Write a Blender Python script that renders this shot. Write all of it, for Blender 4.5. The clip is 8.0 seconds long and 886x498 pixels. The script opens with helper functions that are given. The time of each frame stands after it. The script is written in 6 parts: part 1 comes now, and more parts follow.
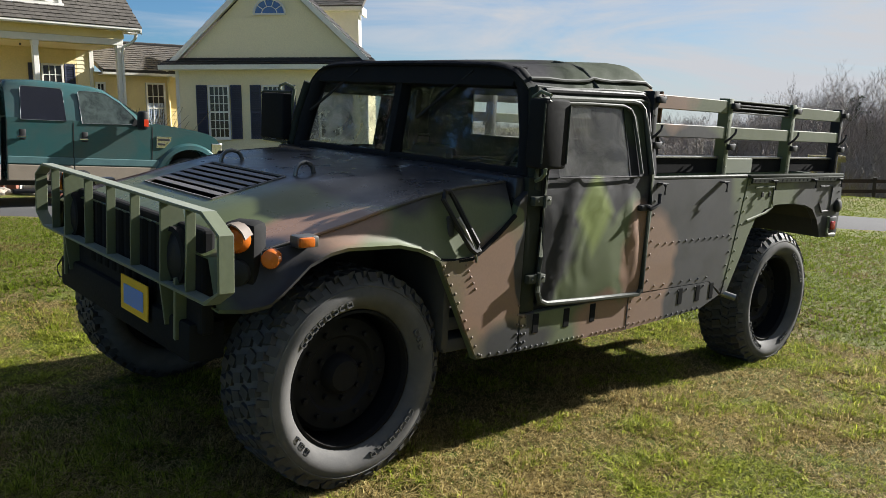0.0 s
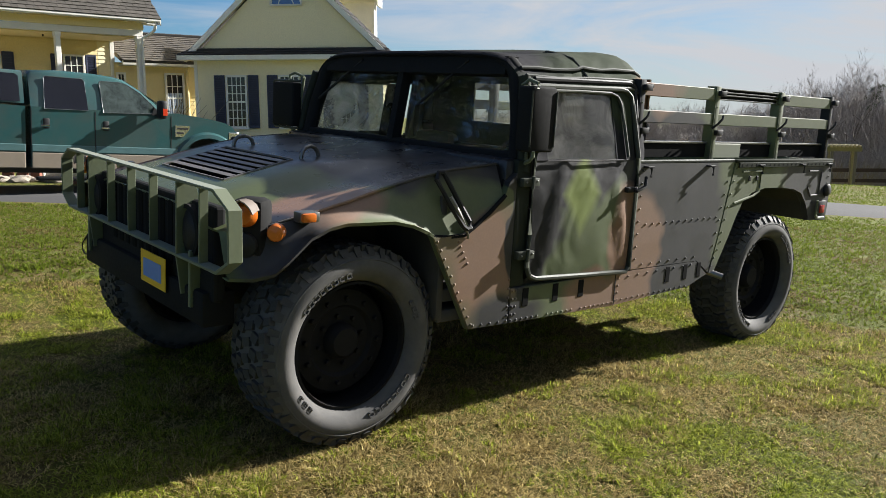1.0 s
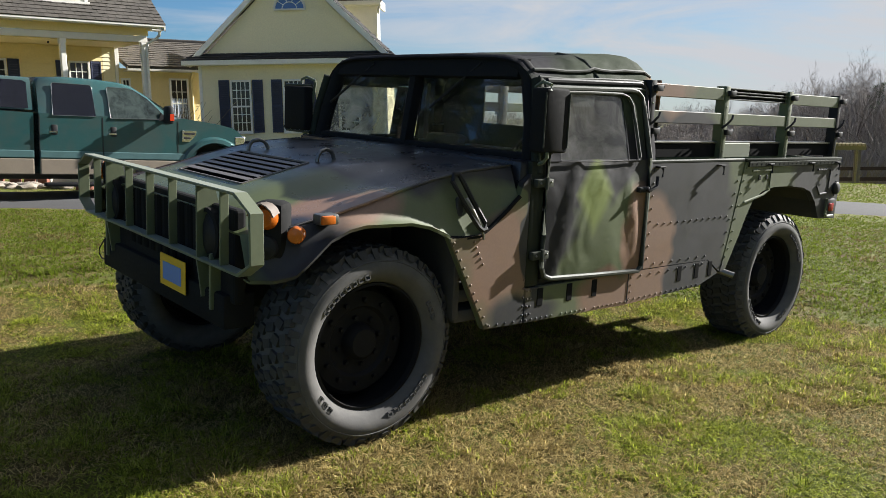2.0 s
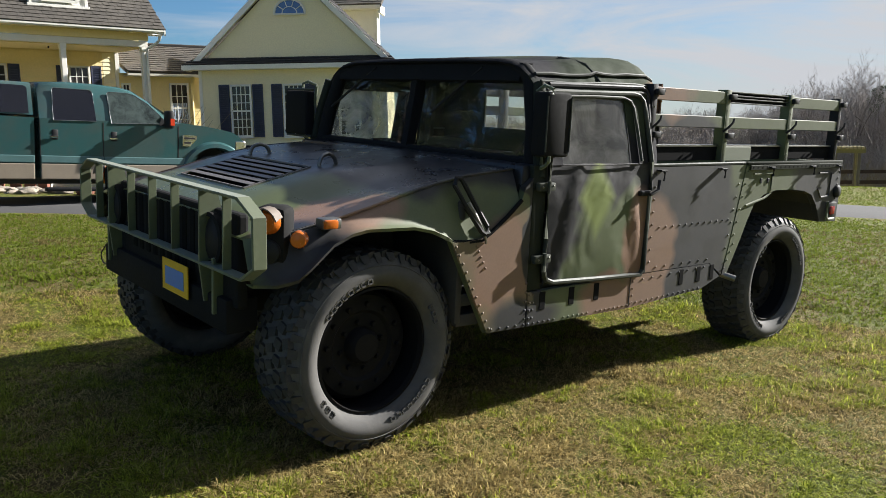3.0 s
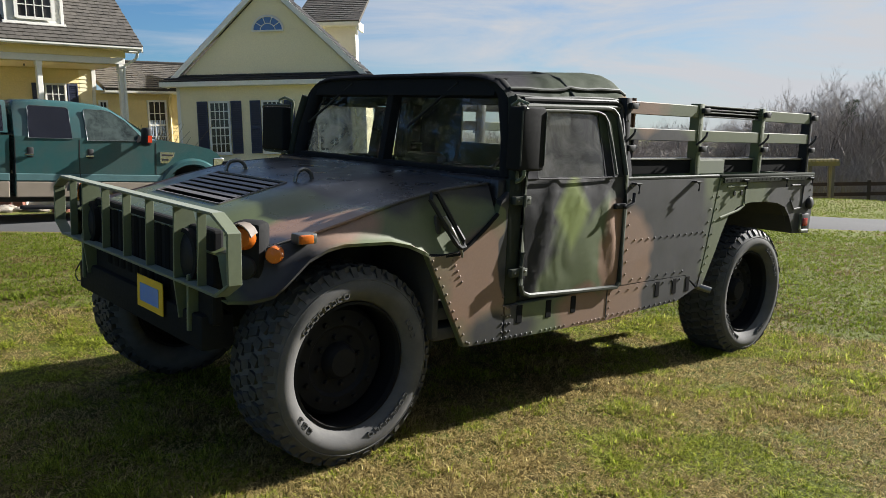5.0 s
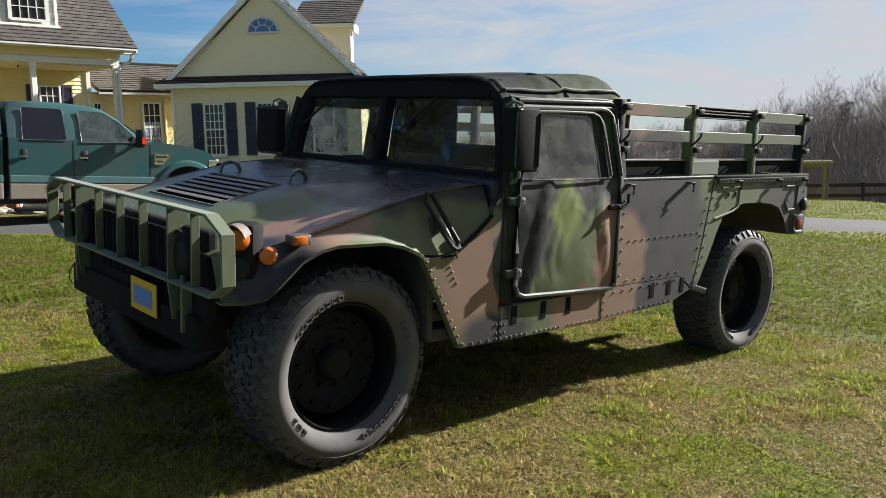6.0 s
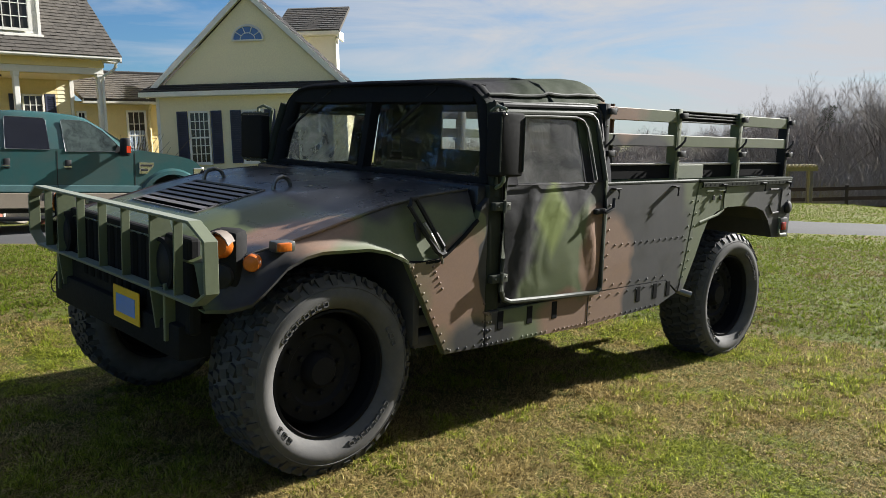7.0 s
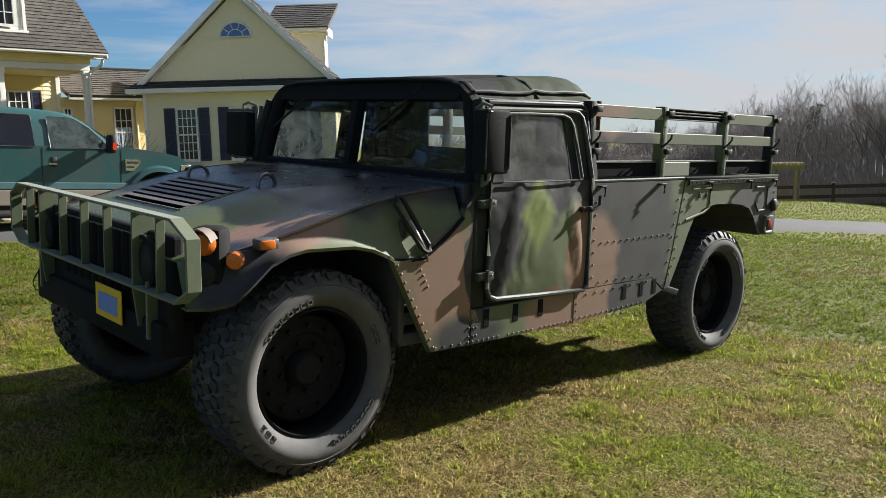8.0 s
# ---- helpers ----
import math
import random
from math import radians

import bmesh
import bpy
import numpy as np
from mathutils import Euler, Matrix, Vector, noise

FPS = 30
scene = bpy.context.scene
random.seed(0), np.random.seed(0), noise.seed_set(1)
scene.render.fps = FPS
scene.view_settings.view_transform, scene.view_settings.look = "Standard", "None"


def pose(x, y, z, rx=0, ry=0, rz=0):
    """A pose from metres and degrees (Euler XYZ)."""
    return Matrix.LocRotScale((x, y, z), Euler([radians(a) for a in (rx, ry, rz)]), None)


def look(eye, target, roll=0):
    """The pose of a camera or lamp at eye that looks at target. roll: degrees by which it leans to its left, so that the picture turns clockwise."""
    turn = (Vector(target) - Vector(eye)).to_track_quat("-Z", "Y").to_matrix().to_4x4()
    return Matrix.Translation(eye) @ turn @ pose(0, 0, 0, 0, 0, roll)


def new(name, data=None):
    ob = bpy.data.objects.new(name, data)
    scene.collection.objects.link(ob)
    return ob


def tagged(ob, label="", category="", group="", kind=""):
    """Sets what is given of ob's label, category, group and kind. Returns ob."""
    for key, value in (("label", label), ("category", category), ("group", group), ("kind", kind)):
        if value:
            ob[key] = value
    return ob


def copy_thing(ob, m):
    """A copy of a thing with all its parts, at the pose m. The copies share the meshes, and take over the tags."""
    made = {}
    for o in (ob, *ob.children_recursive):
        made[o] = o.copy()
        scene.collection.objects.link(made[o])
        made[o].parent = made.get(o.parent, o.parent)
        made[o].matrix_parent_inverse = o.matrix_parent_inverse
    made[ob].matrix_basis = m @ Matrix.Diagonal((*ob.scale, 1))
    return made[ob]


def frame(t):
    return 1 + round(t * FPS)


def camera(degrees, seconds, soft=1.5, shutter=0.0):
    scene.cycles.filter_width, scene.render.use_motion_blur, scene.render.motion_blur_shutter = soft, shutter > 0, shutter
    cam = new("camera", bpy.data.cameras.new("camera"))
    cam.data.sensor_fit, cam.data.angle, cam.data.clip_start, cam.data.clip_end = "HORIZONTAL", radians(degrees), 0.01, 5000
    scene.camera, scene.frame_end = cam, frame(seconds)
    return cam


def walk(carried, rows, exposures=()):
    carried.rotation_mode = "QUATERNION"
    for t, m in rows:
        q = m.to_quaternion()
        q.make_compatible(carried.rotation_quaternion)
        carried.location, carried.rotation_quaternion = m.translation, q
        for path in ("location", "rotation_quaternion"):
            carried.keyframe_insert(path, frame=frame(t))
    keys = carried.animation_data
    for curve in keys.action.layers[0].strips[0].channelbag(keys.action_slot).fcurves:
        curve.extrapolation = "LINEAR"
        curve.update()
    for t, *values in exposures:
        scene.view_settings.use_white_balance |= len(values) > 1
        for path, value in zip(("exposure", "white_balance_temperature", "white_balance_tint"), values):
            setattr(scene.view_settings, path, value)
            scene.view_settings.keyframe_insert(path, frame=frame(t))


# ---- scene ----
cam = camera(57.0, 8.0, 0.8)
# the lawn falls away to the camera's right: SLOPE carries the truck's level frame into the upright world
SLOPE = pose(0, 0, 0, 2.85, 1.95, 0)
PATH = [
    (0.0, (-1.832, -3.548, 1.544), (-0.523, -2.075, 1.204), 3.4),
    (0.5, (-1.902, -3.7, 1.538), (-0.612, -2.211, 1.192), 3.3),
    (1.0, (-1.931, -3.829, 1.538), (-0.657, -2.332, 1.172), 3.3),
    (1.5, (-1.98, -3.826, 1.536), (-0.711, -2.324, 1.171), 2.8),
    (3.0, (-2.01, -3.814, 1.535), (-0.74, -2.309, 1.184), 2.6),
    (3.5, (-2.009, -3.823, 1.53), (-0.725, -2.326, 1.196), 2.7),
    (4.0, (-2.008, -3.827, 1.528), (-0.718, -2.334, 1.201), 2.6),
    (4.5, (-2.003, -3.828, 1.527), (-0.704, -2.341, 1.21), 2.3),
    (5.0, (-2.0, -3.834, 1.532), (-0.692, -2.354, 1.22), 2.3),
    (6.5, (-1.987, -3.833, 1.525), (-0.661, -2.366, 1.224), 2.1),
    (7.0, (-1.978, -3.832, 1.521), (-0.637, -2.376, 1.231), 1.9),
    (7.5, (-1.972, -3.833, 1.519), (-0.621, -2.386, 1.23), 2.0),
    (8.0, (-1.955, -3.835, 1.52), (-0.596, -2.398, 1.225), 2.0),
]
walk(cam, [(t, SLOPE @ look(eye, target, roll)) for t, eye, target, roll in PATH])

# ---- sky and sun ----
SUN_WAY = (SLOPE.to_3x3() @ Vector((-1.0, 0.145, -0.54))).normalized()
TO_SUN = -SUN_WAY
sun = new("sun", bpy.data.lights.new("sun", "SUN"))
sun.data.energy, sun.data.angle, sun.data.color = 5.05, radians(0.55), (0.98, 0.955, 0.915)
sun.matrix_world = look((30, 0, 25), Vector((30, 0, 25)) + SUN_WAY)
world = bpy.data.worlds.new("sky")
scene.world = world
world.use_nodes = True
wn, wl = world.node_tree.nodes, world.node_tree.links
wn.clear()
w_out, w_bg, w_sky = wn.new("ShaderNodeOutputWorld"), wn.new("ShaderNodeBackground"), wn.new("ShaderNodeTexSky")
w_sky.sky_type, w_sky.sun_disc = "NISHITA", False
w_sky.sun_elevation = math.asin(TO_SUN.z)
w_sky.sun_rotation = math.atan2(TO_SUN.x, TO_SUN.y)
w_sky.air_density, w_sky.dust_density, w_sky.ozone_density = 1.0, 0.25, 2.0
w_co, w_map, w_noise = wn.new("ShaderNodeTexCoord"), wn.new("ShaderNodeMapping"), wn.new("ShaderNodeTexNoise")
w_map.inputs["Scale"].default_value = (1.3, 1.3, 7.0)
w_map.inputs["Rotation"].default_value = (0, 0, radians(35))
w_noise.inputs["Scale"].default_value, w_noise.inputs["Detail"].default_value = 2.0, 9.0
w_noise.inputs["Roughness"].default_value, w_noise.inputs["Distortion"].default_value = 0.62, 0.7
w_dot = wn.new("ShaderNodeVectorMath")
w_dot.operation = "DOT_PRODUCT"
w_dot.inputs[1].default_value = tuple(TO_SUN)
w_near = wn.new("ShaderNodeMapRange")
w_near.inputs["From Min"].default_value, w_near.inputs["From Max"].default_value = 0.25, 0.95
w_near.inputs["To Min"].default_value, w_near.inputs["To Max"].default_value = 0.0, 0.47
w_sum = wn.new("ShaderNodeMath")
w_ramp = wn.new("ShaderNodeValToRGB")
w_ramp.color_ramp.elements[0].position, w_ramp.color_ramp.elements[1].position = 0.47, 0.86
w_mix = wn.new("ShaderNodeMixRGB")
w_mix.inputs[2].default_value = (6.3, 6.5, 6.9, 1)
w_tint = wn.new("ShaderNodeMixRGB")
w_tint.blend_type = "MULTIPLY"
w_tint.inputs[0].default_value = 1.0
w_tint.inputs[2].default_value = (0.52, 0.80, 1.10, 1)
wl.new(w_co.outputs["Generated"], w_map.inputs[0])
wl.new(w_map.outputs[0], w_noise.inputs["Vector"])
wl.new(w_co.outputs["Generated"], w_dot.inputs[0])
wl.new(w_dot.outputs["Value"], w_near.inputs["Value"])
wl.new(w_noise.outputs["Fac"], w_sum.inputs[0])
wl.new(w_near.outputs[0], w_sum.inputs[1])
wl.new(w_sum.outputs[0], w_ramp.inputs[0])
wl.new(w_sky.outputs[0], w_tint.inputs[1])
wl.new(w_ramp.outputs[0], w_mix.inputs[0])
wl.new(w_tint.outputs[0], w_mix.inputs[1])
wl.new(w_mix.outputs[0], w_bg.inputs[0])
wl.new(w_bg.outputs[0], w_out.inputs[0])
w_bg.inputs[1].default_value = 0.035
scene.view_settings.exposure = 1.46


# ---- materials ----
def nodes_of(name):
    m = bpy.data.materials.new(name)
    m.use_nodes = True
    return m, m.node_tree.nodes, m.node_tree.links, m.node_tree.nodes["Principled BSDF"]


def noise_node(n, l, coord, scale, detail=4.0, rough=0.6, dist=0.0):
    t = n.new("ShaderNodeTexNoise")
    t.inputs["Scale"].default_value, t.inputs["Detail"].default_value = scale, detail
    t.inputs["Roughness"].default_value, t.inputs["Distortion"].default_value = rough, dist
    l.new(coord, t.inputs["Vector"])
    return t.outputs["Fac"]


def spread(n, l, value, a, b, lo=0.0, hi=1.0):
    r = n.new("ShaderNodeMapRange")
    for k, v in (("From Min", a), ("From Max", b), ("To Min", lo), ("To Max", hi)):
        r.inputs[k].default_value = v
    l.new(value, r.inputs["Value"])
    return r.outputs[0]


def blend(n, l, fac, one, two, mode="MIX"):
    x = n.new("ShaderNodeMixRGB")
    x.blend_type = mode
    for sock, v in zip(x.inputs, (fac, one, two)):
        if isinstance(v, (int, float)):
            sock.default_value = v
        elif isinstance(v, tuple):
            sock.default_value = (*v, 1)
        else:
            l.new(v, sock)
    return x.outputs[0]


def relief(n, l, bsdf, height, strength=0.2, distance=0.01):
    b = n.new("ShaderNodeBump")
    b.inputs["Strength"].default_value, b.inputs["Distance"].default_value = strength, distance
    l.new(height, b.inputs["Height"])
    l.new(b.outputs[0], bsdf.inputs["Normal"])


def plain(name, colour, rough=0.5, metal=0.0, wear=None, fine=60.0, coarse=3.0, bump=0.1, spec=0.5, amount=0.5, dist=0.002, bloom=0.0):
    """A painted or plain surface: fine grain, large soft stains, a little relief."""
    m, n, l, b = nodes_of(name)
    co = n.new("ShaderNodeTexCoord").outputs["Object"]
    wear = wear or tuple(c * 0.6 for c in colour)
    big = spread(n, l, noise_node(n, l, co, coarse, 5, 0.65, 0.4), 0.4, 0.72, 0, amount)
    small = noise_node(n, l, co, fine, 3)
    c = blend(n, l, big, colour, wear)
    c = blend(n, l, 1.0, c, blend(n, l, small, (0.82, 0.82, 0.82), (1.15, 1.15, 1.15)), "MULTIPLY")
    l.new(c, b.inputs["Base Color"])
    l.new(spread(n, l, small, 0.2, 0.8, max(0.03, rough - 0.1), min(1, rough + 0.1)), b.inputs["Roughness"])
    b.inputs["Metallic"].default_value = metal
    b.inputs["Sheen Weight"].default_value, b.inputs["Sheen Roughness"].default_value = bloom, 0.45
    b.inputs["Specular IOR Level"].default_value = spec
    if bump:
        relief(n, l, b, small, bump, dist)
    return m


GREEN, BROWN, BLACK, LIME = (0.086, 0.106, 0.046), (0.205, 0.120, 0.076), (0.016, 0.016, 0.019), (0.165, 0.205, 0.052)
CAMO = [  # centre, radii, colour
    ((0.88, 0.0, 1.32), (0.98, 2.60, 0.36), BLACK),
    ((0.46, -1.09, 1.08), (0.40, 0.085, 0.20), GREEN),
    ((-0.20, -0.92, 1.06), (0.36, 0.20, 0.12), BROWN),
    ((-0.22, 1.0, 1.06), (0.50, 0.20, 0.10), BROWN),
    ((-0.36, -1.04, 0.90), (0.24, 0.22, 0.17), BLACK),
    ((0.62, -1.12, 0.76), (0.28, 0.075, 0.34), BROWN),
    ((0.84, -1.08, 0.47), (0.22, 0.20, 0.14), BLACK),
    ((0.87, -1.08, 1.10), (0.075, 0.20, 0.60), BLACK),
    ((1.55, -1.08, 0.52), (0.30, 0.20, 0.13), BROWN),
    ((2.16, -1.08, 1.00), (0.50, 0.20, 0.62), BLACK),
    ((1.86, -1.08, 0.70), (0.20, 0.20, 0.34), BROWN),
    ((2.42, -1.08, 0.52), (0.30, 0.20, 0.12), BLACK),
    ((3.84, -1.08, 1.02), (0.50, 0.20, 0.40), BLACK),
    ((1.00, -1.09, 1.02), (0.17, 0.20, 0.34), BLACK),
    ((1.315, -1.09, 1.09), (0.135, 9.0, 0.20), LIME),
    ((1.70, -1.09, 0.84), (0.13, 0.20, 0.27), BROWN),
    ((1.10, 0.0, 1.78), (0.36, 1.30, 0.20), BLACK),
    ((2.02, -1.0, 1.62), (0.20, 0.3, 0.12), BROWN),
    ((2.20, 1.0, 1.4), (0.5, 0.3, 0.6), BLACK),
]


def camouflage(name, rough=0.56, cloth=False, base=GREEN, spec=0.5, bloom=0.09):
    """Three-colour camouflage: soft-edged sprayed patches in the truck's own metres, with dust and scuffs."""
    m, n, l, b = nodes_of(name)
    co = n.new("ShaderNodeTexCoord").outputs["Object"]
    warp = n.new("ShaderNodeTexNoise")
    warp.inputs["Scale"].default_value, warp.inputs["Detail"].default_value = 3.2, 2.0
    l.new(co, warp.inputs["Vector"])
    off = n.new("ShaderNodeVectorMath")
    off.operation = "MULTIPLY_ADD"
    off.inputs[1].default_value, off.inputs[2].default_value = (0.36, 0.10, 0.30), (-0.18, -0.05, -0.15)
    l.new(warp.outputs["Color"], off.inputs[0])
    add = n.new("ShaderNodeVectorMath")
    l.new(co, add.inputs[0])
    l.new(off.outputs[0], add.inputs[1])
    c = base
    for centre, radii, colour in CAMO:
        mp = n.new("ShaderNodeMapping")
        mp.inputs["Location"].default_value = [-p / r for p, r in zip(centre, radii)]
        mp.inputs["Scale"].default_value = [1 / r for r in radii]
        l.new(co if colour == LIME else add.outputs[0], mp.inputs[0])
        ln = n.new("ShaderNodeVectorMath")
        ln.operation = "LENGTH"
        if colour == LIME:  # a corner-edged patch
            size = n.new("ShaderNodeVectorMath")
            size.operation = "ABSOLUTE"
            l.new(mp.outputs[0], size.inputs[0])
            ln.operation = "DOT_PRODUCT"
            ln.inputs[1].default_value = (1, 1, 1)
            mp = size
        l.new(mp.outputs[0], ln.inputs[0])
        edge = 0.05 / max(radii[0], radii[2])
        c = blend(n, l, spread(n, l, ln.outputs["Value"], 1 + edge, 1 - edge), c, colour)
    dust = spread(n, l, noise_node(n, l, co, 2.2, 6, 0.7, 0.6), 0.45, 0.85, 0, 0.05 if base != GREEN else 0.16)
    c = blend(n, l, dust, c, (0.11, 0.10, 0.085))
    fine = noise_node(n, l, co, 240.0 if cloth else 90.0, 3)
    c = blend(n, l, 1.0, c, blend(n, l, fine, (0.85, 0.85, 0.85), (1.12, 1.12, 1.12)), "MULTIPLY")
    l.new(c, b.inputs["Base Color"])
    l.new(spread(n, l, noise_node(n, l, co, 7.0, 4), 0.3, 0.7, rough - 0.08, rough + 0.1), b.inputs["Roughness"])
    b.inputs["Specular IOR Level"].default_value = spec
    b.inputs["Sheen Weight"].default_value, b.inputs["Sheen Roughness"].default_value = bloom, 0.45  # chalky weathered paint
    dent = n.new("ShaderNodeMath")
    dent.operation = "ADD"
    folds = noise_node(n, l, co, 2.6 if cloth else 2.4, 2, 0.45, 0.8 if cloth else 0.2)
    l.new(folds, dent.inputs[0])
    l.new(spread(n, l, fine, 0, 1, 0, 0.03), dent.inputs[1])
    relief(n, l, b, dent.outputs[0], 0.60 if cloth else 0.16, 0.05 if cloth else 0.012)
    return m


def glass(name, tint=(0.9, 0.95, 0.93), rough=0.02, solid=0.0):
    m, n, l, b = nodes_of(name)
    clear, shine, mix = n.new("ShaderNodeBsdfTransparent"), n.new("ShaderNodeBsdfGlossy"), n.new("ShaderNodeMixShader")
    clear.inputs[0].default_value = (*tint, 1)
    shine.inputs["Roughness"].default_value = rough
    lw, power = n.new("ShaderNodeLayerWeight"), n.new("ShaderNodeMath")
    lw.inputs[0].default_value = 0.5
    power.operation = "POWER"
    power.inputs[1].default_value = 5.0
    l.new(lw.outputs["Facing"], power.inputs[0])
    l.new(spread(n, l, power.outputs[0], 0.0, 1.0, 0.10, 1.0), mix.inputs[0])
    l.new(clear.outputs[0], mix.inputs[1])
    l.new(shine.outputs[0], mix.inputs[2])
    last = mix.outputs[0]
    if solid:
        film, mix2 = n.new("ShaderNodeBsdfDiffuse"), n.new("ShaderNodeMixShader")
        co = n.new("ShaderNodeTexCoord").outputs["Object"]
        film.inputs[0].default_value = (0.45, 0.44, 0.41, 1)
        l.new(spread(n, l, noise_node(n, l, co, 5.0, 6, 0.65, 1.2), 0.38, 0.72, solid * 0.25, solid), mix2.inputs[0])
        through_film, half = n.new("ShaderNodeBsdfTranslucent"), n.new("ShaderNodeMixShader")
        through_film.inputs[0].default_value = (0.75, 0.74, 0.70, 1)
        half.inputs[0].default_value = 0.6
        l.new(film.outputs[0], half.inputs[1])
        l.new(through_film.outputs[0], half.inputs[2])
        l.new(last, mix2.inputs[1])
        l.new(half.outputs[0], mix2.inputs[2])
        last = mix2.outputs[0]
    l.new(last, n["Material Output"].inputs[0])
    return m


M_CAMO = camouflage("camouflage_paint")
M_HOOD = camouflage("hood_paint", 0.30, spec=0.5, bloom=0.0)
M_CANVAS = camouflage("camouflage_canvas", 0.62, True, spec=0.25, bloom=0.05)
M_TOP = camouflage("soft_top_canvas", 0.8, True, (0.030, 0.040, 0.022), 0.10, 0.0)
M_RIVET = camouflage("rivet_paint", 0.62)
M_OLIVE = plain("olive_paint", (0.100, 0.122, 0.062), 0.55, wear=(0.075, 0.09, 0.05), coarse=5, bloom=0.25)
M_DARK = plain("black_paint", (0.014, 0.014, 0.015), 0.6, coarse=6, spec=0.3)
M_UNDER = plain("dirty_chassis_and_arch_shade", (0.038, 0.036, 0.032), 0.8, wear=(0.075, 0.062, 0.05), coarse=8, bump=0.3)
M_STEEL = plain("worn_steel", (0.20, 0.20, 0.19), 0.35, 0.8, coarse=20)
M_GLASS = glass("windscreen_glass", (0.74, 0.79, 0.75), 0.02, 0.07)
M_CLEAR = glass("clear_vinyl", (0.92, 0.92, 0.90), 0.08, 0.05)
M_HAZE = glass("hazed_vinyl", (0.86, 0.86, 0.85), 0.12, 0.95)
# vinyl with a dust film; the dark tint stands in for the unlit cab
M_VINYL = glass("dusty_cab_shade_vinyl", (0.16, 0.15, 0.14), 0.14, 0.62)
M_TYRE = plain("tyre_rubber", (0.070, 0.068, 0.065), 0.85, wear=(0.125, 0.119, 0.110), coarse=6, fine=120, bump=0.3, amount=0.7)
M_TREAD = plain("tread_rubber", (0.030, 0.029, 0.028), 0.7, wear=(0.065, 0.06, 0.055), coarse=9, fine=90, bump=0.3, amount=0.7)
M_RIM = plain("rim_black", (0.010, 0.010, 0.011), 0.7, wear=(0.015, 0.014, 0.013), coarse=10, spec=0.15)
M_AMBER = plain("amber_lens", (0.52, 0.125, 0.014), 0.22, fine=140, bump=0.25, amount=0.1)
M_RED = plain("red_lens", (0.30, 0.012, 0.014), 0.15, fine=140, bump=0.25, amount=0.1)
M_PALE = plain("pale_rubber", (0.14, 0.11, 0.088), 0.7, wear=(0.11, 0.085, 0.068), coarse=14)
M_YELLOW = plain("plate_yellow", (0.80, 0.48, 0.02), 0.45, amount=0.2)
M_BLUE = plain("plate_blue", (0.10, 0.24, 0.62), 0.45, amount=0.2)
M_MIRROR = plain("mirror_silver", (0.85, 0.87, 0.88), 0.03, 1.0, bump=0, amount=0.0, fine=10)
# slats paler than the camouflage: reflected sky put into the worn colour
M_SLAT = plain("worn_skylit_louvre_paint", (0.17, 0.155, 0.145), 0.5, wear=(0.11, 0.10, 0.095), coarse=9)
# black paint of the windscreen frame; on nose and mirrors it carries shade
M_MATT = plain("matt_black_paint_and_shade", (0.014, 0.014, 0.014), 0.85, spec=0.15)
# near-black that puts the shade of slots, holes and gaps into colour
M_HOLE = plain("deep_shadowed_opening", (0.014, 0.014, 0.014), 0.95, spec=0.05, bump=0)
M_DARK_OLIVE = plain("dark_olive_paint", (0.028, 0.032, 0.023), 0.6, coarse=5, spec=0.08)
M_TUBE = plain("scuffed_tube_paint", (0.034, 0.039, 0.028), 0.6, wear=(0.070, 0.075, 0.06), coarse=14, spec=0.3)
M_SEAT = plain("seat_vinyl", (0.03, 0.034, 0.026), 0.6)


# ---- mesh helpers ----
def part(name, bm, material, parent=None, label="", smooth=False, angle=40):
    """Links a bmesh as one mesh object, under a thing or a part."""
    bmesh.ops.recalc_face_normals(bm, faces=bm.faces)
    me = bpy.data.meshes.new(name)
    bm.to_mesh(me)
    bm.free()
    me.materials.append(material)
    if smooth:
        me.shade_smooth()
        me.set_sharp_from_angle(angle=radians(angle))
    ob = new(name, me)
    if parent is not None:
        ob.parent = parent
    if label:
        tagged(ob, label)
    return ob


def thing(name, m, label, category, group="", kind=""):
    ob = new(name)
    ob.empty_display_size = 0.2
    ob.matrix_world = m
    return tagged(ob, label, category, group, kind)


def box(bm, x0, x1, y0, y1, z0, z1, bev=0.0, m=None, seg=2):
    geo = bmesh.ops.create_cube(bm, size=1.0, matrix=Matrix.Translation(((x0 + x1) / 2, (y0 + y1) / 2, (z0 + z1) / 2)) @ Matrix.Diagonal((abs(x1 - x0), abs(y1 - y0), abs(z1 - z0), 1)))
    vs = geo["verts"]
    if bev:
        es = list({e for v in vs for e in v.link_edges})
        r = bmesh.ops.bevel(bm, geom=es, offset=bev, segments=seg, affect="EDGES", profile=0.5)
        vs = list({v for f in r["faces"] for v in f.verts} | {v for v in vs if v.is_valid})
    if m is not None:
        bmesh.ops.transform(bm, matrix=m, verts=vs)
    return bm


def prism(bm, outline, axis, a, b, bev=0.0):
    """An outline in the two other axes, pulled along axis from a to b."""
    def at(u, v, w):
        return {"x": (w, u, v), "y": (u, w, v), "z": (u, v, w)}[axis]
    one = [bm.verts.new(at(u, v, a)) for u, v in outline]
    two = [bm.verts.new(at(u, v, b)) for u, v in outline]
    f1, f2 = bm.faces.new(one), bm.faces.new(two[::-1])
    n = len(one)
    for i in range(n):
        bm.faces.new((one[i], two[i], two[(i + 1) % n], one[(i + 1) % n]))
    if bev:
        bmesh.ops.bevel(bm, geom=[*f1.edges, *f2.edges], offset=bev, segments=2, affect="EDGES")
    big = [f for f in bm.faces if len(f.verts) > 4]
    if big:
        bmesh.ops.triangulate(bm, faces=big)
    return bm


